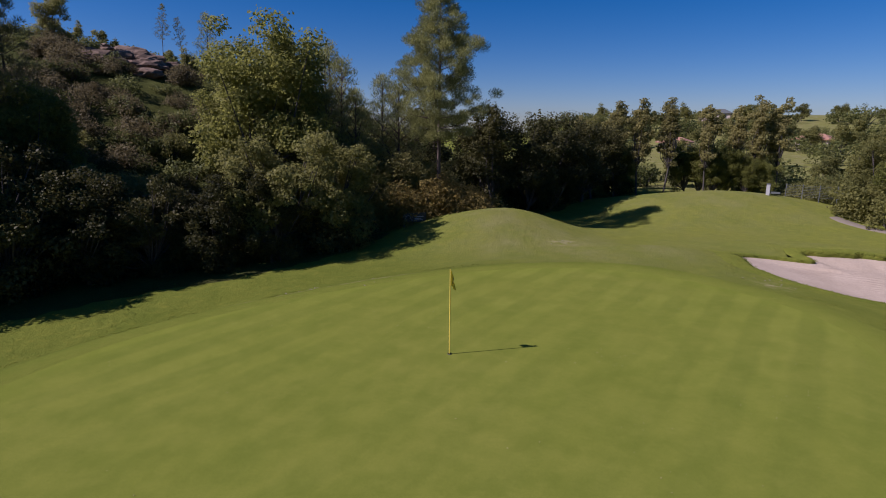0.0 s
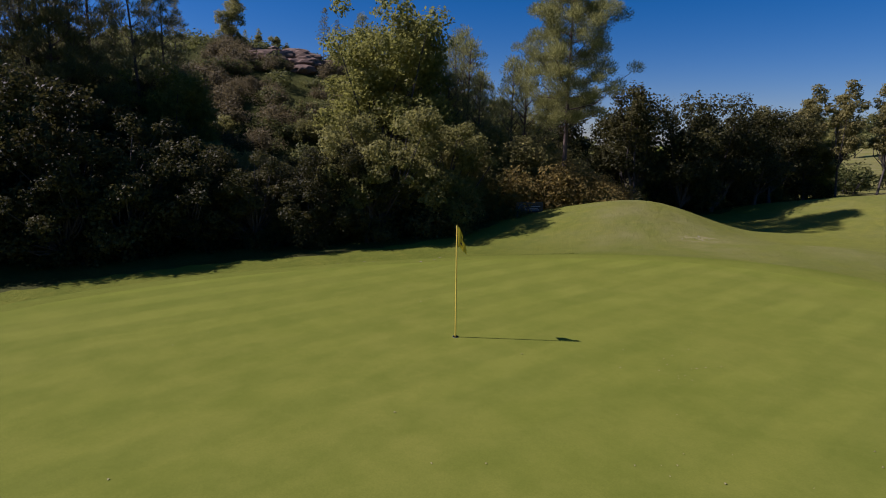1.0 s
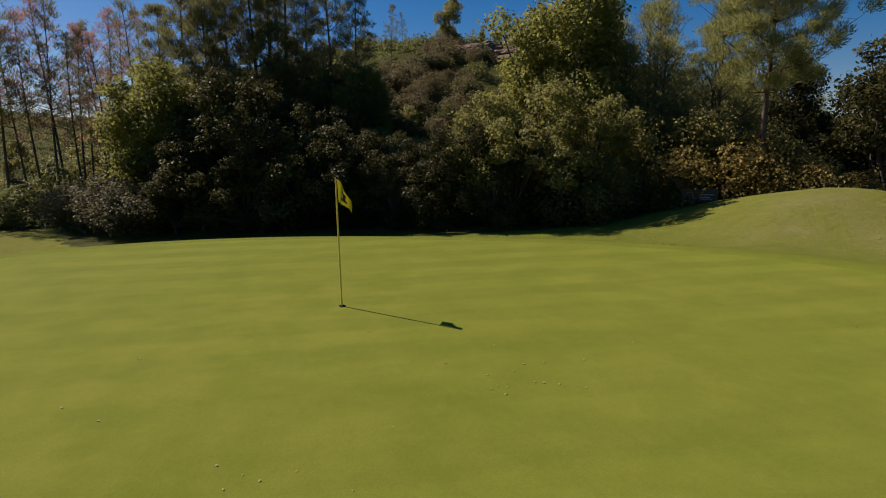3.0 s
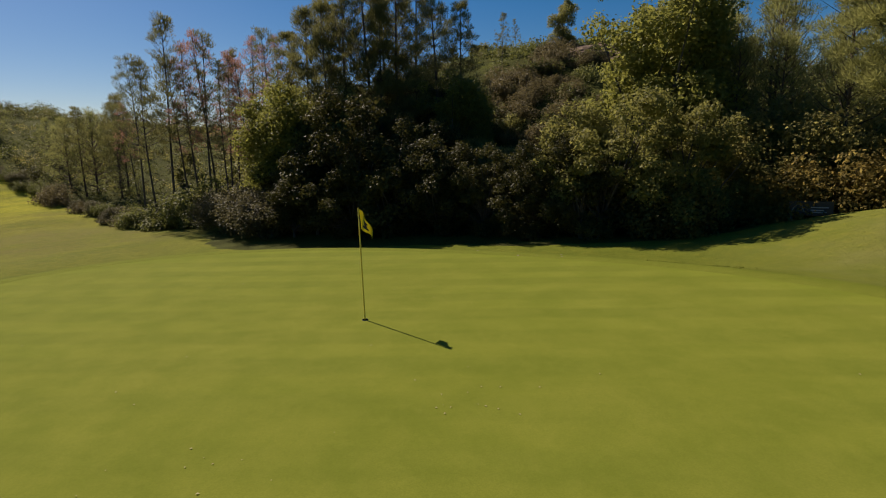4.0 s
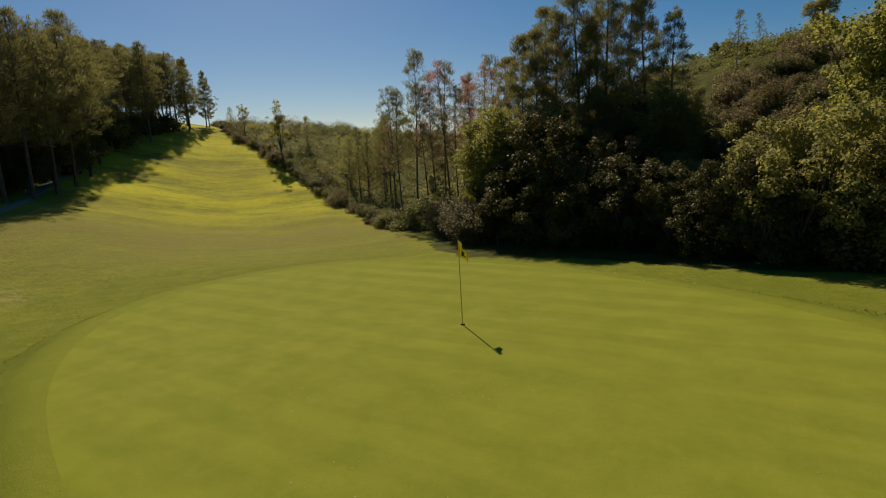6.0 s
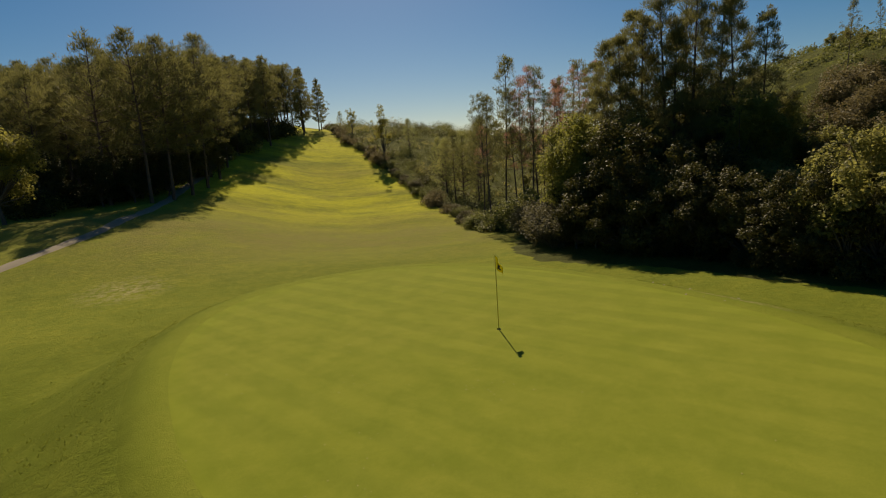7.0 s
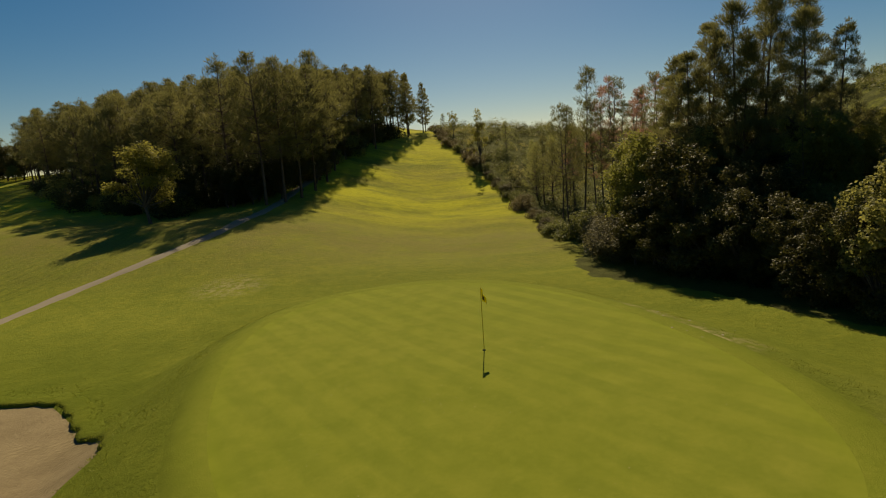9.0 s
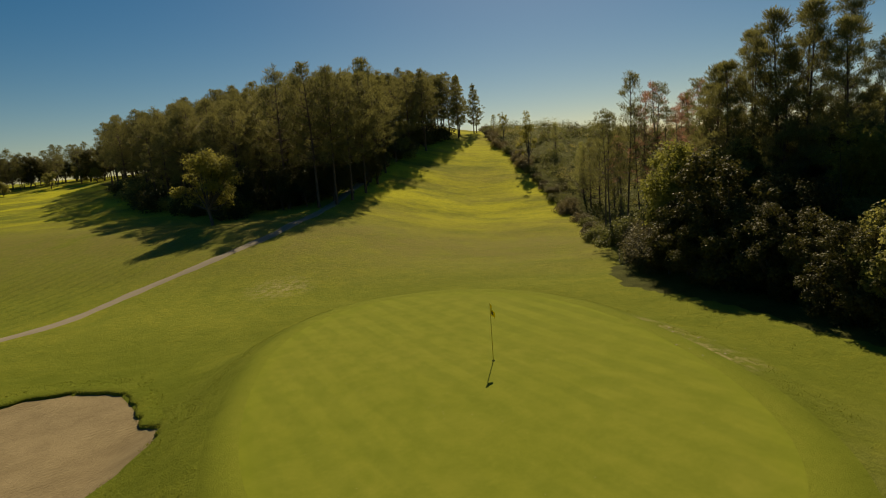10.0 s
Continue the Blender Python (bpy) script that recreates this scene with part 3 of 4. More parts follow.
def broad_tree(rng, tall, wide, mat, clear=0.2, each=190, size=0.26, name="broadleaf_tree", bark=M_BARK2, clumps_n=34, clump=(0.10, 0.19), lobes_n=8, girth=1.0, loose=0.30):
    """A broadleaf tree: forked limbs carrying clumps of leaves."""
    root = new(name)
    tubes = Tubes(7)
    fork = np.array((rng.normal() * 0.2, rng.normal() * 0.2, tall * max(clear, 0.12)))
    r0 = (0.014 * tall + 0.06) * girth
    tubes.add([(0, 0, -0.4), (0.03, 0.02, tall * 0.05), fork], [r0 * 1.3, r0, r0 * 0.8])
    clumps = []
    lobes = []
    for i in range(lobes_n):
        d = unit(rng.normal(size=3) * (1, 1, 0.9))
        z = tall * (clear + (1 - clear) * (0.22 + 0.62 * (i + rng.uniform(0, 1)) / lobes_n))
        narrow = 1 - 0.5 * max(0.0, z / tall - 0.5) / 0.5
        lobes.append((d[0] * wide * loose * narrow, d[1] * wide * loose * narrow, z, rng.uniform(0.16, 0.26)))
    for i in range(clumps_n):
        lx, ly, lz, lr = lobes[i % lobes_n]
        d = unit(rng.normal(size=3)) * rng.uniform(0.3, 1.0) ** 0.5
        c = np.array((lx + d[0] * wide * lr, ly + d[1] * wide * lr, min(tall * 0.98, lz + d[2] * tall * (1 - clear) * lr * 0.9)))
        clumps.append((*c, wide * rng.uniform(*clump)))
        if i % 3 == 0:
            mid = fork * 0.5 + c * 0.5 + rng.normal(size=3) * 0.25
            tubes.sides = 5
            tubes.add([fork, mid, c], [r0 * 0.5, r0 * 0.28, 0.015])
    part("trunk", tubes.mesh("trunk", bark), root)
    part("crown", clump_leaves("crown", rng, clumps, each, size, mat), root)
    return root


def bush(rng, tall, wide, mat, each=230, size=0.2, name="bush", clumps_n=16):
    """A bush: a few stems and clumps of leaves down to the ground."""
    root = new(name)
    tubes = Tubes(5)
    clumps = []
    for i in range(clumps_n):
        a, r = rng.uniform(0, 2 * math.pi), rng.uniform(0, 1) ** 0.5
        z = tall * (0.12 + 0.72 * rng.uniform(0, 1) * (1 - 0.45 * r))
        c = np.array((math.cos(a) * r * wide * 0.4, math.sin(a) * r * wide * 0.4, z))
        clumps.append((*c, wide * rng.uniform(0.13, 0.22)))
        if i % 2 == 0:
            tubes.add([(c[0] * 0.15, c[1] * 0.15, -0.3), (c[0] * 0.6, c[1] * 0.6, z * 0.55), c], [0.05, 0.035, 0.012])
    part("stem", tubes.mesh("stem", M_BARK2), root)
    part("foliage", clump_leaves("foliage", rng, clumps, each, size, mat), root)
    return root


def kinds(make, label, category, group, count, seed):
    made = []
    for i in range(count):
        ob = make(np.random.default_rng(seed + i))
        tagged(ob, label, category, group)
        made.append(ob)
    return made


class Stock:
    """Some makes of one plant; the first use of each moves the plant itself, later ones copy it."""

    def __init__(self, makes, tall):
        self.makes, self.tall, self.used, self.rng = makes, tall, set(), np.random.default_rng(len(makes) * 7 + int(tall))

    def set(self, x, y, tall, sink=0.15, make=None):
        i = int(self.rng.integers(len(self.makes))) if make is None else make
        k, turn = tall / self.tall, float(self.rng.uniform(0, 360))
        m = pose(x, y, float(height(x, y)) - sink, 0, 0, turn) @ Matrix.Diagonal((k, k, k, 1))
        if i in self.used:
            ob = copy_thing(self.makes[i], m)
            ob.matrix_basis = m
            return ob
        self.used.add(i)
        self.makes[i].matrix_basis = m
        return self.makes[i]

    def end(self):
        for i, ob in enumerate(self.makes):
            if i not in self.used:
                for o in (*ob.children_recursive, ob):
                    bpy.data.objects.remove(o)


wood_pine = Stock(kinds(lambda r: pine_tree(r, 15, 3.1, 0.30, M_PINE, dome=True, step=0.85, per=(4, 7), puff=0.48, dense=26, needle=0.30, wide=0.11, rise=0.36), "tall dark maritime pine in a dense wood", "tree", "pines in the wood", 6, 10), 15)
edge_pine = Stock(kinds(lambda r: pine_tree(r, 16, 3.5, 0.18, M_PINE, step=0.80, per=(3, 6), puff=0.44, dense=74, needle=0.26, wide=0.09, rise=0.46, bend=0.025, spare=0.06), "tall maritime pine below the wooded hill", "tree", "pines by the green", 5, 30), 16)
big_pine = Stock(kinds(lambda r: pine_tree(r, 18, 4.5, 0.34, M_PINE2, step=0.9, per=(5, 8), puff=0.60, dense=170, needle=0.17, wide=0.11, rise=0.36, bend=0.008), "large spreading pine with upswept branches", "tree", "", 1, 41), 18)
dead_pine = Stock(kinds(lambda r: pine_tree(r, 14, 2.1, 0.40, M_RUST, M_BARK2, step=0.55, per=(3, 5), puff=0.32, dense=54, needle=0.18, wide=0.12, rise=0.55, name="withered_pine", bend=0.045, spare=0.25, girth=0.6), "thin half-dead pine with sparse rust-brown needles", "tree", "withered pines", 4, 50), 14)
thin_pine = Stock(kinds(lambda r: pine_tree(r, 14, 2.4, 0.42, M_PINE, M_BARK2, step=0.55, per=(3, 5), puff=0.33, dense=60, needle=0.20, wide=0.11, rise=0.55, name="thin_pine", bend=0.045, spare=0.15, girth=0.6), "thin young pine with a sparse green crown", "tree", "thin pines", 4, 60), 14)
young_pine = Stock(kinds(lambda r: pine_tree(r, 6, 1.9, 0.06, M_PINE2, step=0.40, per=(4, 6), puff=0.26, dense=120, needle=0.115, wide=0.12, rise=0.6, name="young_pine"), "bushy young pine on the hillside", "tree", "young pines", 3, 70), 6)
leaf_tree = Stock(kinds(lambda r: broad_tree(r, 10, 7.6, M_LEAF, 0.16, 560, 0.145, clumps_n=52, clump=(0.07, 0.15)), "green broadleaf tree at the edge of the wood", "tree", "broadleaf trees", 3, 80), 10)
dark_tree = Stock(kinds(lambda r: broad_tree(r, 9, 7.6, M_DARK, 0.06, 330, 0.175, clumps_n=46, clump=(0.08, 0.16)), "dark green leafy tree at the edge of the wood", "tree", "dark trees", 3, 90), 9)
yellow_tree = Stock(kinds(lambda r: broad_tree(r, 10, 7.6, M_LEAFY, 0.06, 560, 0.14, clumps_n=84, clump=(0.07, 0.15), lobes_n=14), "yellow-green leafy tree on the slope", "tree", "yellowing trees", 3, 100), 10)
lone_tree = Stock(kinds(lambda r: broad_tree(r, 9, 8.8, M_LONE, 0.22, 300, 0.17, "small_tree", M_BARK2, 90, (0.06, 0.12), 11), "small airy olive-leaved tree standing on the grass", "tree", "lone trees", 2, 105), 9)
slim_tree = Stock(kinds(lambda r: broad_tree(r, 9, 3.8, M_LONE, 0.18, 420, 0.15, "slim_tree", M_BARK2, 44, (0.07, 0.15), 11, 0.6), "slim olive-green tree rising from the scrub", "tree", "slim trees", 2, 107), 9)
poplar = Stock(kinds(lambda r: broad_tree(r, 12, 3.3, M_POPLAR, 0.30, 520, 0.17, "poplar_tree", M_BARK2, 80, (0.09, 0.17), 11, 0.5), "tall thin-crowned poplar beginning to yellow", "tree", "poplars", 3, 110), 12)
green_bush = Stock(kinds(lambda r: bush(r, 4, 5, M_LEAF, 420, 0.145, clumps_n=20), "dense green bush beside the mown grass", "bush", "green bushes", 3, 120), 4)
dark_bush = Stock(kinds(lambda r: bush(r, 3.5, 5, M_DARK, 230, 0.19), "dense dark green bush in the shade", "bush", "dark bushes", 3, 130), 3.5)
# first three makes take the leaves darkened for shade, last two plain green
edge_tree = Stock([*kinds(lambda r: broad_tree(r, 9, 6.6, M_DARK, 0.02, 420, 0.165, clumps_n=96, clump=(0.05, 0.13), lobes_n=18, loose=0.42), "leafy tree coloured dark as if shaded, ragged crown reaching the grass", "tree", "trees at the foot of the hill", 3, 131), *kinds(lambda r: broad_tree(r, 9, 7.4, M_LEAF, 0.02, 480, 0.155, clumps_n=110, clump=(0.05, 0.13), lobes_n=20, loose=0.42), "spreading green leafy tree with low overhanging branches", "tree", "trees at the foot of the hill", 2, 137)], 9)
dusty_bush = Stock(kinds(lambda r: bush(r, 4.5, 5.4, M_DUSTY, 400, 0.15, clumps_n=24), "grey-green leafy bush at the foot of the hill", "bush", "grey-green bushes", 3, 134), 4.5)
wild_cypress = Stock(kinds(lambda r: broad_tree(r, 9, 3.4, M_DARK, 0.05, 700, 0.13, "cypress_tree", M_BARK2, 44, (0.10, 0.20), 10), "narrow dark tree beyond the grassy mound", "tree", "narrow trees", 1, 137), 9)
olive_bush = Stock(kinds(lambda r: bush(r, 2.6, 3.6, M_SCRUB, 430, 0.13), "olive-green scrub bush beside the fairway", "bush", "scrub bushes", 3, 140), 2.6)
russet_bush = Stock(kinds(lambda r: bush(r, 3, 4, M_RUSSET, 640, 0.105, clumps_n=20), "bush with russet and yellow autumn leaves", "bush", "russet bushes", 2, 150), 3)
gold_bush = Stock(kinds(lambda r: bush(r, 5.5, 5.6, M_OLIVE, 620, 0.105, clumps_n=30), "tall olive-yellow bush below the pine", "bush", "olive bushes", 3, 155), 5.5)
heath_bush = Stock(kinds(lambda r: bush(r, 2.2, 4, M_HEATH, 330, 0.13, "heath_bush"), "brown withered scrub on the hillside", "bush", "withered scrub", 2, 160), 2.2)
far_bush = Stock(kinds(lambda r: bush(r, 3.0, 4.4, M_SCRUB, 130, 0.22, "scrub_bush", 13), "low olive-green scrub on open ground", "bush", "open scrub", 3, 170), 3.0)
back_bush = Stock(kinds(lambda r: bush(r, 3.6, 5, M_LEAF, 190, 0.20, "thicket_bush", 16), "leafy thicket bush deeper in the wood", "bush", "thicket bushes", 3, 175), 3.6)
far_tree = Stock(kinds(lambda r: broad_tree(r, 8, 7, M_LEAF, 0.1, 130, 0.30, "distant_tree", M_BARK2, 30), "rounded green tree on the far slope", "tree", "distant trees", 3, 180), 8)

rng = np.random.default_rng(5)

# -- by the green, below the hill --
big_pine.set(-9.0, 35.8, 14.3)
for x, y, h in ((-29.6, 11.6, 14.6), (-29.6, 14.0, 15.0), (-29.2, 15.9, 15.4), (-28.6, 17.6, 14.8), (-27.0, 20.3, 12.4), (-27.1, 21.9, 10.5), (-32.6, 13.4, 14.8), (-31.4, 17.2, 14.2), (-32.4, 10.2, 13.4), (-28.2, 12.8, 14.2), (-30.6, 19.2, 13.4), (-27.8, 16.6, 13.0)):
    edge_pine.set(x, y, h)
for x, y, h in ((-39.6, -3.5, 14.1), (-40.5, -1.3, 17.3), (-42.3, 4.9, 13.6), (-39.7, 2.1, 15.8), (-35.8, 7.7, 14.3), (-38.3, -2.0, 13.6), (-41.6, -0.4, 14.2), (-38.0, 4.0, 13.2)):
    thin_pine.set(x, y, h)
for x, y, h in ((-41.2, 0.7, 15.4), (-40.8, 2.2, 16.1), (-42.0, 3.3, 14.2), (-42.5, 6.4, 12.9), (-42.7, 7.7, 12.7), (-43.7, 3.5, 13.9), (-39.9, 6.0, 14.3), (-37.0, 5.8, 12.8)):
    dead_pine.set(x, y, h)
# last one: yellow-green colour stands in for sun shining through its leaves
for x, y, h in ((-18.2, 30.6, 11.3), (-21.5, 33.4, 8.5), (-30.9, 23.2, 3.6), (-24.9, 20.8, 7.2), (-26.8, 22.4, 4.8), (-27.0, 9.4, 9.6)):
    yellow_tree.set(x, y, h)
for x, y, h in ((-14.6, 26.4, 5.4), (-13.0, 28.6, 5.0), (-17.5, 33.1, 6.0), (-26.8, 12.8, 9.6)):
    leaf_tree.set(x, y, h)
for x, y, h in ((-31.3, 11.3, 7.6), (-35.0, 9.3, 7.4), (-28.4, 20.8, 5.2), (-28.4, 11.0, 8.4), (-30.2, 18.6, 6.2), (-33.2, 12.6, 7.4), (-31, 15.4, 7.2), (-8.6, 43.6, 7.7), (-5.6, 44.8, 7.7), (-4.0, 47.6, 7.5), (-2.0, 50.4, 6.8), (-1.8, 54.2, 6.8), (-2.0, 57.2, 7.1), (-13.4, 42.4, 7.1), (-10.2, 46.2, 7.1), (-6.2, 51.0, 7.1)):
    dark_tree.set(x, y, h)
for x, y, h in ((-12.4, 36.7, 9.0), (-16.5, 36.4, 8.6), (-19.6, 40.0, 8.2), (-19.2, 35.3, 7.8), (-14.6, 38.8, 8.2), (-22.3, 37.7, 7.6), (-18.6, 37.9, 8.0), (-14.8, 35.4, 7.6), (-21.4, 35.8, 7.0), (-16.0, 34.0, 7.2), (-17.8, 35.0, 7.8)):
    young_pine.set(x, y, h)

wild_cypress.set(-7.4, 42.0, 9.6)
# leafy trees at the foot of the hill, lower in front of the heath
# row added forward of the wood's edge, so its shade covers the grass
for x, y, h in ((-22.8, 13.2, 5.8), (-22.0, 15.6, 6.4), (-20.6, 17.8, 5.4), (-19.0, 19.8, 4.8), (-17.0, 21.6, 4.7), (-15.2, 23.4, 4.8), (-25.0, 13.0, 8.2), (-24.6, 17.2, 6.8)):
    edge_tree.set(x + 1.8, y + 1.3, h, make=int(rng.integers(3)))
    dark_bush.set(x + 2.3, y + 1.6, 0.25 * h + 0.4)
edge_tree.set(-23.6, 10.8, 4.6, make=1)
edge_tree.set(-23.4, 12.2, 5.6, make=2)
edge_tree.set(-13.4, 25.8, 6.8, make=3)
edge_tree.set(-12.2, 28.6, 6.2, make=4)
for x, y, h in ((-22.6, 19.4, 4.6), (-20.8, 21.8, 4.4), (-23.0, 21.4, 4.4), (-18.2, 24.0, 4.6), (-27.2, 8.0, 3.9), (-29.6, 6.2, 3.8), (-31.6, 5.2, 3.6), (-33.6, 4.0, 3.2), (-25.0, 9.0, 3.6), (-32.6, 7.4, 4.2)):
    dusty_bush.set(x, y, h)
for x, y, h in ((-26.2, 21.0, 4.0), (-22.4, 21.4, 5.2), (-20.6, 23.2, 4.8), (-28.0, 21.6, 3.6)):
    gold_bush.set(x, y, h)


def along_edge(step, away, jitter):
    """Places along the edge of the wood, so far behind it."""
    p = np.array(EDGE, float)
    s = np.r_[0, np.cumsum(np.hypot(*np.diff(p, axis=0).T))]
    for t in np.arange(0, s[-1], step):
        q = np.array([np.interp(t, s, p[:, k]) for k in (0, 1)])
        e = np.array([np.interp(t + 1, s, p[:, k]) for k in (0, 1)]) - q
        e = e / (np.hypot(*e) + 1e-6)
        yield q + away * np.array((-e[1], e[0])) + rng.normal(size=2) * jitter


def before_heath(x, y):
    """Lower growth on the slope below the brown heath."""
    return 0.4 if -34 < x < -17.5 and 20 < y < 33 else 0.75 if y < 10 else 1.0


for x, y in along_edge(2.0, 2.8, 0.4):
    (olive_bush if x < -46 else dark_bush if rng.uniform() < 0.45 else green_bush).set(x, y, rng.uniform(2.0, 3.2))
for x, y in along_edge(2.3, 5.0, 0.6):
    (olive_bush if x < -48 else green_bush if rng.uniform() < 0.6 else dark_bush).set(x, y, rng.uniform(3.2, 4.8) * before_heath(x, y))
for x, y in along_edge(2.8, 8.0, 1.0):
    (green_bush, back_bush, dark_bush)[int(rng.integers(3))].set(x, y, rng.uniform(3.2, 5.2) * before_heath(x, y))
for x, y in along_edge(3.2, 11.5, 1.3):
    (back_bush, far_bush)[int(rng.integers(2))].set(x, y, rng.uniform(3.0, 4.6) * before_heath(x, y))
for x, y in ((-8.4, 36.4), (-11.2, 32.4), (-7.6, 39.3), (-9.8, 35.0), (-12.0, 28.0)):
    russet_bush.set(x, y, rng.uniform(3.0, 4.0))
for x, y, h in ((-13.0, 31.4, 5.4), (-13.3, 33.0, 6.4), (-11.6, 34.4, 5.8), (-13.6, 34.9, 6.6), (-10.2, 36.8, 4.8), (-15.5, 30.9, 4.3), (-11.2, 32.7, 2.9), (-11.6, 37.3, 6.2), (-15.3, 33.5, 4.8), (-15.0, 35.9, 4.6), (-14.8, 29.7, 3.6), (-15.3, 32.1, 4.5)):
    gold_bush.set(x, y, h)
for x, y, h in ((-13.2, 27.2, 2.9), (-12.1, 28.1, 2.7), (-14.6, 26.5, 3.0), (-16.1, 25.9, 2.8), (-11.7, 29.2, 2.5), (-17.7, 24.9, 2.1), (-19.4, 24.0, 2.0), (-12.1, 27.4, 2.0)):
    dark_bush.set(x, y, h)
for x, y, h in ((-39.0, -3.4, 2.8), (-38.0, -1.9, 3.1), (-37.1, -0.5, 3.3), (-39.0, -0.0, 3.9), (-36.4, 1.1, 3.6), (-40.5, -4.3, 2.7), (-39.8, -1.5, 3.5), (-35.3, 3.0, 4.0), (-37.5, 3.3, 5.1)):
    olive_bush.set(x, y, h)
# -- the hillside --
cover, singles = [], 0
for _ in range(620):
    a, r = rng.uniform(-2.2, 0.9), 41 * rng.uniform(0, 1) ** 0.5
    x, y = -56 + r * math.cos(a), 38 + r * math.sin(a)
    k = rng.uniform()
    if np.hypot(x + 38, y - 38.8) < 3.4:
        continue
    if np.hypot(x + 33.2, y - 32.0) < 8.5:
        continue
    high = float(step01((42 - np.hypot(x + 56, y - 38)) / 31))
    if k < 0.8:
        if singles < 70 and np.hypot(x + 56, y - 38) > 16:
            far_bush.set(x, y, rng.uniform(1.4, 2.8) * (1 - 0.5 * high))
            singles += 1
        else:
            for _ in range(4):
                r = rng.uniform(0.35, 0.9)
                px, py = x + rng.normal() * 1.2, y + rng.normal() * 1.2
                cover.append((px, py, float(height(px, py)) + 0.3 * r, r))
    elif k < 0.9:
        far_tree.set(x, y, rng.uniform(2.2, 3.6) * (1 - 0.5 * high))
    elif k < 0.96:
        young_pine.set(x, y, rng.uniform(2.2, 4.2) * (1 - 0.4 * high))
tagged(new("hillside_scrub", clump_leaves("hillside_scrub", rng, cover, 90, 0.18, M_SCRUB)), "low green scrub covering the hilltop", "scrub", kind="stuff")
for _ in range(95):
    a, r = rng.uniform(0, 6.3), 8 * rng.uniform(0, 1) ** 0.5
    x, y = -33.2 + r * math.cos(a) - 0.4 * r * math.sin(a), 32.0 + r * math.sin(a)
    if np.hypot(x + 38, y - 38.8) > 2.6:
        (heath_bush if rng.uniform() < 0.68 else far_bush).set(x, y, rng.uniform(0.7, 1.9))
thin_pine.set(-37.7, 27.4, 5.4)
thin_pine.set(-42.5, 30.0, 3.6)
leaf_tree.set(-42.0, 34.2, 4.6)
thin_pine.set(-39.4, 42.6, 5.2)
thin_pine.set(-38.6, 44.0, 4.6)
young_pine.set(-36.0, 44.6, 5.4)


# -- scrub between the hill and the climbing fairway --
tones = ([], [], [])
for _ in range(1050):
    s = rng.uniform(11, 120)
    v = float(hedge_line(s)) - 2.5 - 62 * rng.uniform(0, 1) ** 1.4
    x, y = fairway_point(s, v)
    if np.hypot(x + 56, y - 38) < 33:
        continue
    big = rng.uniform(0.25, 1.0) ** 2 * 1.5 + 0.25
    tone = tones[int(rng.choice(3, p=(0.5, 0.28, 0.22)))]
    for _ in range(int(rng.integers(1, 4))):
        px, py, r = x + rng.normal() * big * 0.8, y + rng.normal() * big * 0.8, big * rng.uniform(0.5, 1.0)
        tone.append((px, py, float(height(px, py)) + r * rng.uniform(0.3, 1.1), r))
for _ in range(900):
    s = rng.uniform(11, 97)
    x, y = fairway_point(s, float(hedge_line(s)) - 2 - 34 * rng.uniform(0, 1))
    r = rng.uniform(0.25, 0.65)
    tones[0].append((x, y, float(height(x, y)) + 0.3 * r, r))
for tone, mat, label in zip(tones, (M_SCRUB, M_DARK, M_OLIVE), ("low olive-green scrub covering the open slope", "darker green bushes among the open scrub", "yellowish broom and bracken among the open scrub")):
    tagged(new("open_scrub", clump_leaves("open_scrub", rng, tone, 95, 0.17, mat)), label, "scrub", kind="stuff")
for x, y, h in ((-60.6, -19.2, 7.9), (-59.1, -15.6, 9.4), (-58.2, -12.7, 6.8), (-66.6, -23.1, 5.9), (-72.2, -26.8, 5.5), (-80.1, -37.5, 6.1)):
    young_pine.set(x, y, h)
dead_pine.set(-54.8, -9.7, 11.0)
for x, y, h in ((-58.0, -16.4, 10.0), (-59.7, -12.5, 11.6), (-61.4, -13.8, 10.4)):
    wood_pine.set(x, y, h)
for _ in range(10):
    s = rng.uniform(16, 58)
    x, y = fairway_point(s, float(hedge_line(s)) - 4 - 40 * rng.uniform(0, 1))
    (far_tree if rng.uniform() < 0.6 else young_pine).set(x, y, rng.uniform(2.5, 4.5))
for s in np.arange(11, 115, 2.0):
    x, y = fairway_point(s, float(hedge_line(s)) + rng.normal() * 0.5)
    k = rng.uniform()
    (dusty_bush if k < 0.4 else heath_bush if k < 0.55 else olive_bush).set(x, y, rng.uniform(1.3, 2.4))
slim_tree.set(-71.1, -38.0, 10.6)
slim_tree.set(-86.7, -56.5, 6.4)
young_pine.set(-91.2, -63.2, 4.5)
# -- the pine wood south of the fairway --
for gx_ in np.arange(-92, -4, 4.1):
    for gy_ in np.arange(-126, -42, 4.1):
        x, y = gx_ + rng.uniform(-1.7, 1.7), gy_ + rng.uniform(-1.7, 1.7)
        if within(x, y, WOOD):
            s, v = fairway_frame(x, y)
            wood_pine.set(x, y, rng.uniform(13.6, 17.2) * float((1 - 0.18 * step01((s - 50) / 32)) * (1 - 0.1 * step01((v - 32) / 36))))
            if rng.uniform() < 0.12:
                dark_bush.set(x + 1.5, y + 1.5, rng.uniform(2.0, 4.5))
for (ax, ay), (bx, by) in zip(WOOD[-4:] + WOOD[:2], WOOD[-3:] + WOOD[:3]):
    for t in np.arange(0, 1, 2.6 / math.hypot(bx - ax, by - ay)):
        x, y = ax + (bx - ax) * t, ay + (by - ay) * t
        (dark_bush if rng.uniform() < 0.6 else back_bush).set(x + rng.normal() * 0.7, y + 0.6 + rng.normal() * 0.7, rng.uniform(2.2, 5.2))
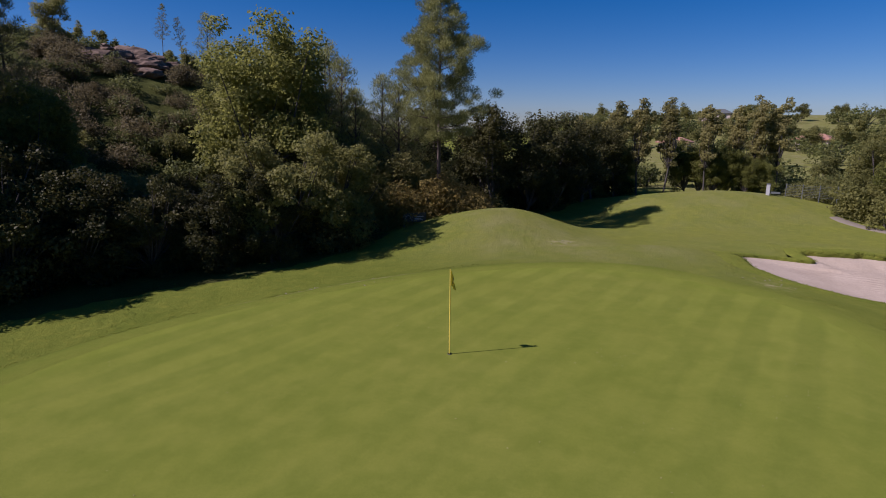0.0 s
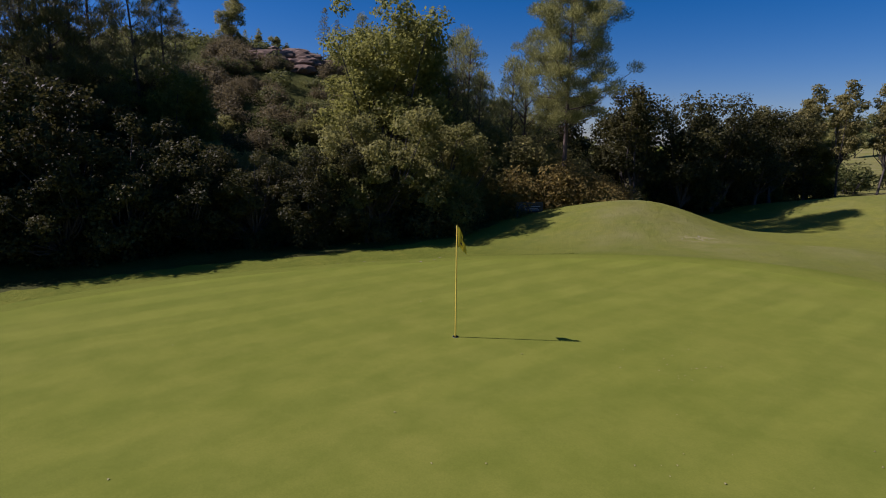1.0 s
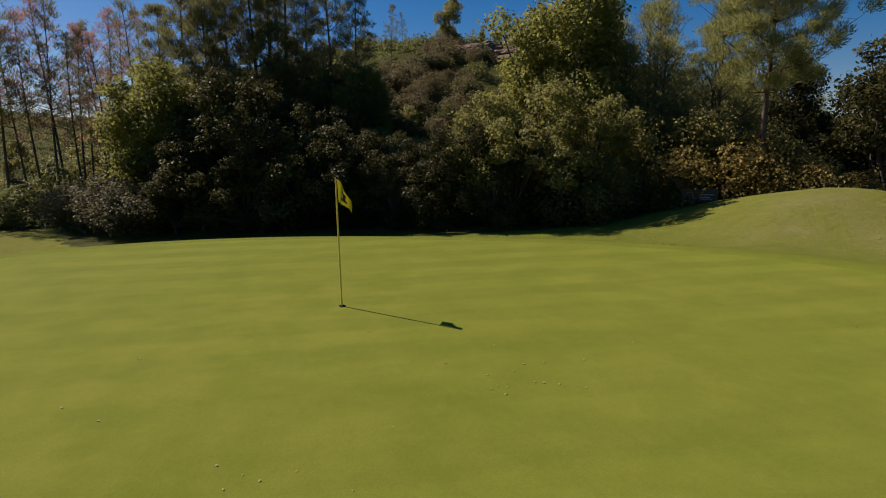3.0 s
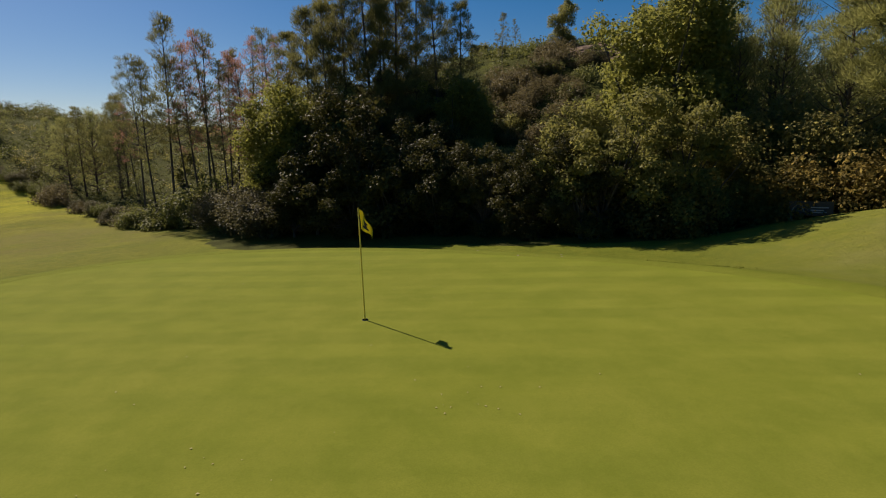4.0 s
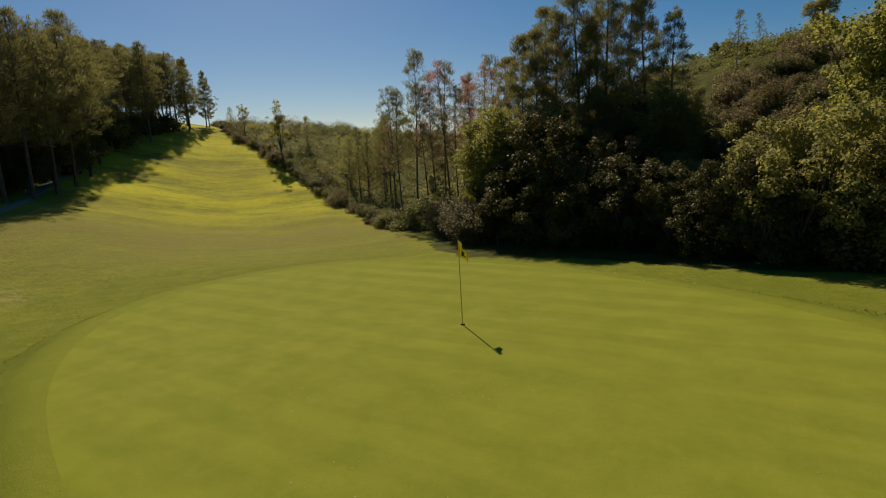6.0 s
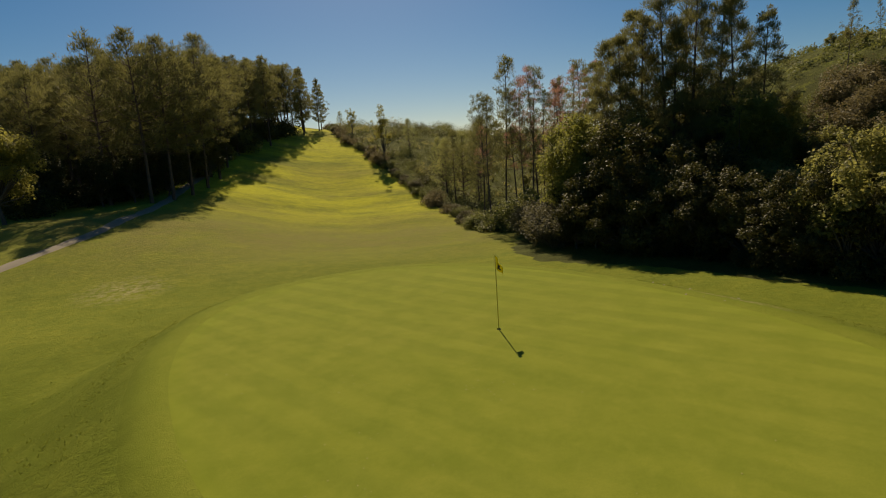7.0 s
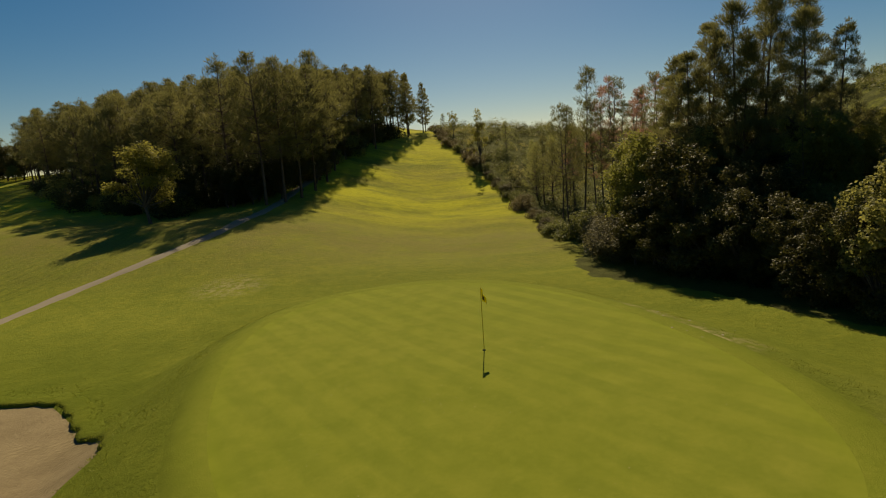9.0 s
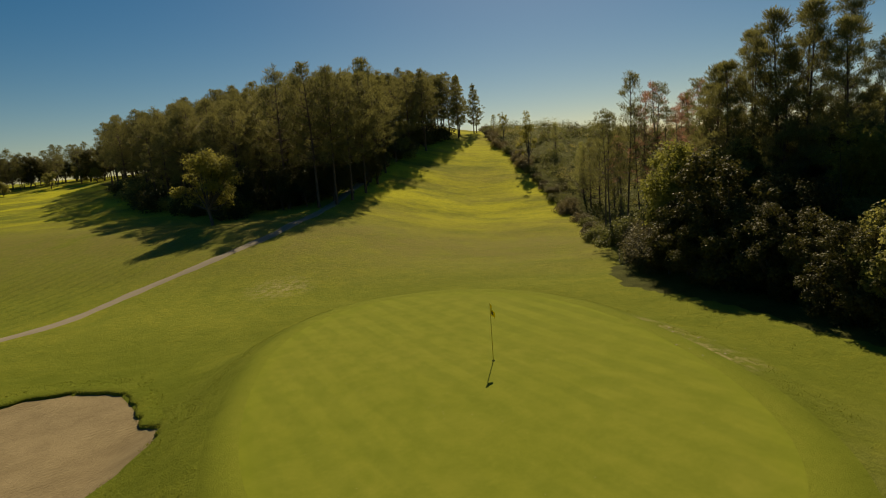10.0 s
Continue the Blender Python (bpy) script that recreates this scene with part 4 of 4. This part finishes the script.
lone_tree.set(-11.4, -40.0, 9.4)
for x, y, h in ((-80.0, -67.4, 14.7), (-74.9, -64.0, 14.6), (-63.8, -58.3, 16.4), (-68.4, -62.7, 14.8), (-73.2, -64.0, 14.0), (-70.1, -64.7, 13.6), (-75.9, -65.8, 14.0), (-65.7, -60.9, 15.4), (-58.4, -57.3, 15.7), (-53.1, -55.3, 16.2), (-41.5, -48.2, 20.2), (-32.4, -45.6, 18.6), (-23.7, -43.7, 19.4), (-26.3, -40.0, 19.3), (-29.5, -40.4, 19.0), (-33.0, -41.5, 18.6), (-37.0, -43.5, 18.2), (-42.0, -47.0, 17.8), (-47.0, -51.0, 16.6)):
    wood_pine.set(x, y, h)
for x, y, h in ((-22.6, -43.4, 6.4), (-25.8, -42.4, 5.6), (-30.4, -42.6, 6.2), (-35.2, -44.2, 6.0), (-39.6, -46.6, 6.6), (-44.6, -50.2, 6.4), (-50.0, -54.0, 6.0), (-28.0, -44.4, 7.0), (-18.6, -45.6, 6.6), (-33.2, -46.6, 7.0)):
    dark_tree.set(x, y, h)
for x, y, h in ((-79.8, -64.3, 14.3), (-82.6, -66.6, 13.8), (-91.3, -69.1, 11.1), (-84.9, -69.3, 13.6), (-88.8, -67.7, 12.0)):
    edge_pine.set(x, y, h)
for x in np.arange(-76, 14, 2.3):
    (wood_pine if rng.uniform() < 0.8 else dark_tree).set(x, -145 - 0.27 * x + rng.normal() * 4, rng.uniform(7.5, 10.5))
    wood_pine.set(x + 1, -151 - 0.27 * x + rng.normal() * 3, rng.uniform(8.0, 11.0))
    dark_tree.set(x + 0.5, -156 - 0.27 * x + rng.normal() * 2, rng.uniform(6.0, 8.5))
    if rng.uniform() < 0.4:
        far_tree.set(x + 2, -138 - 0.27 * x + rng.normal() * 2, rng.uniform(3.5, 5.5))
# -- far to the north --
rng = np.random.default_rng(23)
for x, y, h in ((4.3, 58.8, 9.1), (7.7, 59.2, 8.9), (12.0, 61.3, 9.6), (13.8, 61.4, 9.4), (10.3, 62.4, 8.6), (-0.1, 58.0, 9.0), (1.9, 58.4, 9.1), (-4.4, 66.1, 8.6), (-1.1, 61.8, 8.3), (-4.0, 59.5, 8.1)):
    poplar.set(x, y, h)
for x, y, h in ((17.6, 50.5, 6.0), (19.8, 46.5, 8.0), (21.2, 42.5, 8.6), (17.6, 47.0, 5.4)):
    leaf_tree.set(x, y, h)
yellow_tree.set(18.8, 43.6, 8.2)
for x, y in ((7.4, 60.2), (9.8, 60.7), (11.2, 60.3), (12.8, 60.5), (6.1, 60.9), (-0.1, 59.9), (8.5, 59.8)):
    yellow_tree.set(x, y, rng.uniform(4, 5.5))
for x, y in ((17.2, 43.8), (16.6, 46.2), (16.0, 50), (18.0, 42.6), (16.0, 53), (14.8, 55), (19.0, 42), (17.6, 45), (20.5, 41.5)):
    green_bush.set(x, y, rng.uniform(2.6, 4.2))
for _ in range(26):
    (far_tree if rng.uniform() < 0.5 else far_bush).set(rng.uniform(-9, 23), rng.uniform(64, 75), rng.uniform(2.4, 4.4))
for _ in range(200):
    x, y = rng.uniform(-40, 80), rng.uniform(68, 215)
    if 81 < y < 94 or 115 < y < 124:
        continue
    (far_tree if rng.uniform() < 0.6 else far_bush).set(x, y, rng.uniform(2.8, 6.4))
for stock in (wood_pine, edge_pine, big_pine, dead_pine, thin_pine, young_pine, leaf_tree, dark_tree, yellow_tree, poplar, green_bush, dark_bush, olive_bush, edge_tree, dusty_bush, wild_cypress, russet_bush, gold_bush, heath_bush, far_bush, far_tree, back_bush, lone_tree, slim_tree):
    stock.end()


# -- bare rock on the hilltop --
def rock(rng, size):
    bm = bmesh.new()
    bmesh.ops.create_icosphere(bm, subdivisions=3, radius=1)
    for v in bm.verts:
        n = noise.fractal(v.co * 1.3 + Vector((size * 7, 0, 0)), 1.0, 2.0, 4)
        v.co = Vector((v.co.x * size, v.co.y * size * 0.8, v.co.z * size * 0.4)) * (1 + 0.35 * n)
    me = bpy.data.meshes.new("rock_outcrop")
    bm.to_mesh(me)
    bm.free()
    me.materials.append(M_ROCK)
    return new("rock_outcrop", me)


for i in range(18):
    a, r = rng.uniform(0, 6.3), 4.2 * rng.uniform(0, 1) ** 0.5
    x, y = -38 + r * math.cos(a), 38.8 + r * math.sin(a)
    ob = rock(rng, rng.uniform(0.9, 1.9))
    ob.matrix_basis = pose(x, y, float(height(x, y)) + 0.1, 0, 0, rng.uniform(0, 360))
    tagged(ob, "weathered red-brown rock outcrop on the hilltop", "rock", "rocks on the hill")

# -- the flagstick --
M_YELLOW = leafy("yellow_cloth", (0.72, 0.55, 0.04), (0.80, 0.62, 0.05), 0.45)
M_POLE = plain("yellow_painted_rod", (0.80, 0.60, 0.08), 0.4, 0.1, 20)
M_BLACK = plain("black_print", (0.02, 0.02, 0.02), 0.6, 0.1, 20)
M_STAKE = plain("weathered_white_paint", (0.42, 0.42, 0.39), 0.7, 0.2, 9)
M_PRINT = plain("pale_print", (0.32, 0.32, 0.30), 0.6, 0.1, 9)
M_BOARD = plain("dark_sign_paint", (0.018, 0.022, 0.022), 0.45, 0.2, 6)
M_GREY = plain("grey_metal", (0.12, 0.13, 0.115), 0.5, 0.2, 9)
M_WALL = plain("plaster", (0.46, 0.38, 0.30), 0.9, 0.12, 0.8)
M_TILE = plain("roof_tiles", (0.38, 0.20, 0.125), 0.85, 0.25, 2.0, 0.5)
M_GLASS = plain("dark_window", (0.03, 0.035, 0.04), 0.15, 0.1, 3)


def box(x0, x1, y0, y1, z0, z1, name, mat, bevel=0.0):
    bm = bmesh.new()
    bmesh.ops.create_cube(bm, size=1)
    for v in bm.verts:
        v.co = ((x0 + x1) / 2 + v.co.x * (x1 - x0), (y0 + y1) / 2 + v.co.y * (y1 - y0), (z0 + z1) / 2 + v.co.z * (z1 - z0))
    if bevel:
        bmesh.ops.bevel(bm, geom=bm.edges, offset=bevel, segments=2, affect="EDGES")
    me = bpy.data.meshes.new(name)
    bm.to_mesh(me)
    bm.free()
    me.materials.append(mat)
    return me


flag = new("flagstick")
flag.location = (0, 15, float(height(0, 15)) + 0.015)
tagged(flag, "thin yellow golf flagstick with a drooping yellow flag", "flag")
rod = Tubes(10)
rod.add([(0, 0, -0.15), (0, 0, 1.0), (0, 0, 2.10), (0, 0, 2.13)], [0.015, 0.014, 0.012, 0.005])
part("pole", rod.mesh("pole", M_POLE), flag)


def flag_surface(u, v, out=0.0):
    """The drooping cloth: u along the fly, v down the hoist."""
    fly = 0.012 + 0.21 * u + 0.02 * np.sin(u * 7 + v * 2)
    side = 0.05 * np.sin(u * 9 + v) * u + out
    return 0.15 * fly - 0.98 * side, 0.98 * fly + 0.15 * side, 2.10 - 0.37 * v * (1 - 0.5 * u) - 0.36 * u ** 1.3


u, v = np.meshgrid(np.linspace(0, 1, 22), np.linspace(0, 1, 14), indexing="ij")
cloth = part("flag_cloth", grid_mesh("flag_cloth", *flag_surface(u, v), M_YELLOW), flag)
sol = cloth.modifiers.new("thick", "SOLIDIFY")
sol.thickness = 0.004
for u0, u1, v0, v1 in ((0.35, 0.72, 0.22, 0.36), (0.50, 0.66, 0.36, 0.62), (0.35, 0.72, 0.62, 0.76)):
    for out in (0.006, -0.006):
        u, v = np.meshgrid(np.linspace(u0, u1, 6), np.linspace(v0, v1, 6), indexing="ij")
        part("printed_bar", grid_mesh("printed_bar", *flag_surface(u, v, out), M_BLACK), cloth, "black printed mark")
cup = Tubes(24)
cup.add([(0, 0, 0.004), (0, 0, 0.012), (0, 0, 0.012), (0, 0, -0.08)], [0.058, 0.058, 0.054, 0.052])
part("cup_rim", cup.mesh("cup_rim", M_GREY), flag, "grey rim of the hole")

# -- a sign board under the trees --
sign = new("sign_board")
sx, sy = -9.15, 32.46
sign.matrix_basis = pose(sx, sy, float(height(sx, sy)) - 0.17, 0, 0, 47)
tagged(sign, "dark information board with white line drawing on two posts", "sign")
part("panel", box(-0.74, 0.74, -0.02, 0.02, 0.26, 0.82, "panel", M_BOARD, 0.01), sign)
for x in (-0.62, 0.62):
    part("post", box(x - 0.035, x + 0.035, 0.022, 0.09, -0.3, 0.76, "post", M_GREY, 0.008), sign)
ridge = Tubes(5)
ridge.add([(-0.64, -0.03, 0.38), (-0.53, -0.03, 0.62), (-0.42, -0.03, 0.69), (-0.29, -0.03, 0.64), (-0.22, -0.03, 0.42), (-0.12, -0.03, 0.38)], [0.016] * 6)
part("drawn_line", ridge.mesh("drawn_line", M_PRINT), sign, "white drawn outline")
for z, x1 in ((0.56, 0.58), (0.45, 0.44), (0.37, 0.52)):
    part("printed_bar", box(0.0, x1, -0.028, -0.0205, z, z + 0.045, "printed_bar", M_PRINT), sign, "white line of print")

# -- marker stakes and other small things --
for x, y in ((-25.3, 19.8), (-28.1, 8.7)):
    st = new("marker_stake", box(-0.035, 0.035, -0.035, 0.035, -0.3, 0.75, "marker_stake", M_STAKE, 0.012))
    st.matrix_basis = pose(x, y, float(height(x, y)), 1.5, 2, 20)
    tagged(st, "short white marker stake in shaded grass", "stake", "marker stakes")
tee = new("tee_post")
tee.matrix_basis = pose(11.3, 48.4, float(height(11.3, 48.4)), 0, 0, -12) @ Matrix.Scale(0.55, 4)
tagged(tee, "pale concrete post with a small board beside it", "post")
part("post", box(-0.22, 0.22, -0.2, 0.2, -0.3, 1.35, "post", M_STAKE, 0.02), tee)
part("cap", box(-0.27, 0.27, -0.25, 0.25, 1.352, 1.43, "cap", M_GREY, 0.02), tee)
part("board", box(0.3, 1.4, -0.05, 0.05, 0.15, 0.42, "board", M_GREY, 0.01), tee)
fence = new("mesh_fence")
fence.matrix_basis = pose(12.6, 49.6, float(height(12.6, 49.6)), 0, 0, -22) @ Matrix.Scale(0.8, 4)
tagged(fence, "low green wire mesh fence on thin posts", "fence")
for i in range(6):
    part("post", box(i * 1.3 - 0.03, i * 1.3 + 0.03, -0.03, 0.03, -0.4, 1.15, "post", M_GREY, 0.006), fence)
for k in range(8):
    part("wire", box(0, 6.5, -0.008, 0.008, 0.05 + k * 0.14, 0.066 + k * 0.14, "wire", M_GREY), fence)
tagged(ribbon("sand_track", ((14.7, 45.1), (15.0, 44.3), (15.3, 43.4), (16.1, 42.3), (17.4, 41.9), (21, 41)), 0.9, M_PATH), "short pale track beside the bushes", "path", kind="structure")


def house(x, y, wide, deep, tall, turn, label, tiles=None):
    root = new("house")
    root.matrix_basis = pose(x, y, float(height(x, y)), 0, 0, turn)
    tagged(root, label, "house", "houses on the far slope")
    part("wall", box(-wide / 2, wide / 2, -deep / 2, deep / 2, -1.5, tall, "wall", M_WALL), root)
    e, r = 0.5, tall + deep * 0.22
    vs = [(-wide / 2 - e, -deep / 2 - e, tall), (wide / 2 + e, -deep / 2 - e, tall), (wide / 2 + e, deep / 2 + e, tall), (-wide / 2 - e, deep / 2 + e, tall), (-wide / 2 + deep * 0.35, 0, r), (wide / 2 - deep * 0.35, 0, r)]
    vs += [(a, b, c - 0.2) for a, b, c in vs[:4]]
    part("roof", mesh_of("roof", vs, [(0, 1, 5, 4), (1, 2, 5), (2, 3, 4, 5), (3, 0, 4), (0, 6, 7, 1), (1, 7, 8, 2), (2, 8, 9, 3), (3, 9, 6, 0), (9, 8, 7, 6)], tiles or M_TILE, False), root)
    n = max(2, int(wide / 3))
    for i in range(n):
        cx = -wide / 2 + (i + 0.5) * wide / n
        win = part("window", box(cx - 0.5, cx + 0.5, -deep / 2 - 0.05, -deep / 2 + 0.05, 0.8, 1.9, "window", M_STAKE), root)
        for side in (-1, 1):
            part("pane", box(cx + side * 0.23 - 0.19, cx + side * 0.23 + 0.19, -deep / 2 - 0.075, -deep / 2 - 0.055, 0.9, 1.8, "pane", M_GLASS), win)
    return root


house(5.3, 120.5, 5, 3.9, 2.1, -15, "pale house with a red tiled roof among trees")
house(31.4, 135.5, 6, 4.6, 2.3, -30, "cream house with a red tiled roof on a slope")
house(17.2, 205, 9, 6, 2.4, -10, "pale house with a grey roof high on the far slope", M_GREY)

# -- loose leaves and bits on the putting green --
n = 60
a, r = rng.uniform(0, 2 * np.pi, n), rng.uniform(0, 1.0, n) ** 0.5
x, y = green_point(r, a)
for cx, cy in ((3.5, 16.5), (3.9, 16.3), (4.5, 13.3), (5.1, 12.0), (6.4, 14.6), (7.6, 15.8), (8.2, 17.6)):
    x, y = np.r_[x, cx + rng.normal(size=7) * 0.35], np.r_[y, cy + rng.normal(size=7) * 0.35]
n = len(x)
at = np.stack([x, y, height(x, y) + 0.020], -1)
az = rng.uniform(0, 2 * np.pi, n)
size = rng.uniform(0.008, 0.022, n)[:, None]
al = np.stack([np.cos(az), np.sin(az), 0 * az], -1) * size
ac = np.stack([-np.sin(az), np.cos(az), 0 * az], -1) * size * 0.6
M_STRAW = plain("dry_leaf", (0.34, 0.30, 0.13), 0.8, 0.3, 30)
tagged(new("fallen_leaves", leaf_mesh("fallen_leaves", at, al, ac, np.array((0, 0, 0.008)) + 0 * al, M_STRAW)), "small dry leaves scattered on the green", "leaves", kind="stuff")

spots = ((-7.2, 18.4, 0.8, 8), (-5.4, 21.2, 0.7, 6), (-6.0, -13.2, 1.6, 24), (0.0, 30.3, 0.4, 14), (8.6, 27.2, 0.5, 12))
at = np.concatenate([np.stack([cx + rng.normal(size=k) * r, cy + rng.normal(size=k) * r, np.zeros(k)], -1) for cx, cy, r, k in spots])
at[:, 2] = height(at[:, 0], at[:, 1]) + 0.03
az = rng.uniform(0, 2 * np.pi, len(at))
size = rng.uniform(0.02, 0.07, len(at))[:, None]
al = np.stack([np.cos(az), np.sin(az), 0.2 + 0 * az], -1) * size
ac = np.stack([-np.sin(az), np.cos(az), 0 * az], -1) * size * 0.6
M_BITS = plain("bleached_straw", (0.27, 0.245, 0.155), 0.85, 0.3, 30)
tagged(new("fallen_leaves", leaf_mesh("fallen_leaves", at, al, ac, np.array((0, 0, 0.01)) + 0 * al, M_BITS)), "bleached bits of straw on worn turf", "leaves", kind="stuff")


# -- longer grass in the rough --
def tufts(name, x, y, tall, mat, label, blades=4):
    n = len(x)
    p = np.repeat(np.stack([x, y, height(x, y)], -1), blades, 0)
    h = np.repeat(tall, blades) * rng.uniform(0.6, 1.2, n * blades)
    way = np.stack([rng.normal(size=n * blades) * 0.45, rng.normal(size=n * blades) * 0.45, np.ones(n * blades)], -1) * h[:, None]
    turn = rng.uniform(0, 2 * np.pi, n * blades)
    wide = np.stack([np.cos(turn), np.sin(turn), 0 * turn], -1) * (0.12 * h + 0.006)[:, None]
    off = rng.normal(size=(n * blades, 3)) * (0.05, 0.05, 0)
    return tagged(new(name, leaf_mesh(name, p + off + way * 0.45, way * 0.5, wide, 0 * way, mat)), label, "grass", kind="stuff")


M_BLADE = leafy("grass_blades", (0.120, 0.145, 0.020), (0.195, 0.212, 0.030), 0.5)
n = 50000
x, y = rng.uniform(-22, 20, n), rng.uniform(-10, 34, n)
k = (y < 25) & (green_ratio(x, y) > 1.16) & (green_ratio(x, y) < 1.2 + 1.2 * rng.uniform(0, 1, n) ** 1.5)
k &= np.sin(x * 1.1 + 2 * np.sin(y * 0.7)) * np.sin(y * 0.9 + 1.7 * np.sin(x * 0.5)) > rng.uniform(-0.1, 0.5, n)
for b in BUNKERS:
    k &= bunker_ratio(x, y, b) > 1.04
tufts("rough_grass", x[k], y[k], rng.uniform(0.025, 0.06, k.sum()), M_BLADE, "short uneven rough grass round the green", 3)
for b in BUNKERS:
    n = 1500
    t = rng.uniform(0, 2 * np.pi, n)
    q = 0.985 + (0.30 if b[4] < -1 else 0.08) * rng.uniform(0, 1, n) ** 2
    e = bunker_reach(t, *b[1], b[2], b[3]) * q
    tufts("lip_grass", b[0][0] + e * np.cos(t), b[0][1] + e * np.sin(t), rng.uniform(0.03, 0.09, n), M_BLADE, "longer tufted grass along the lip of a bunker")
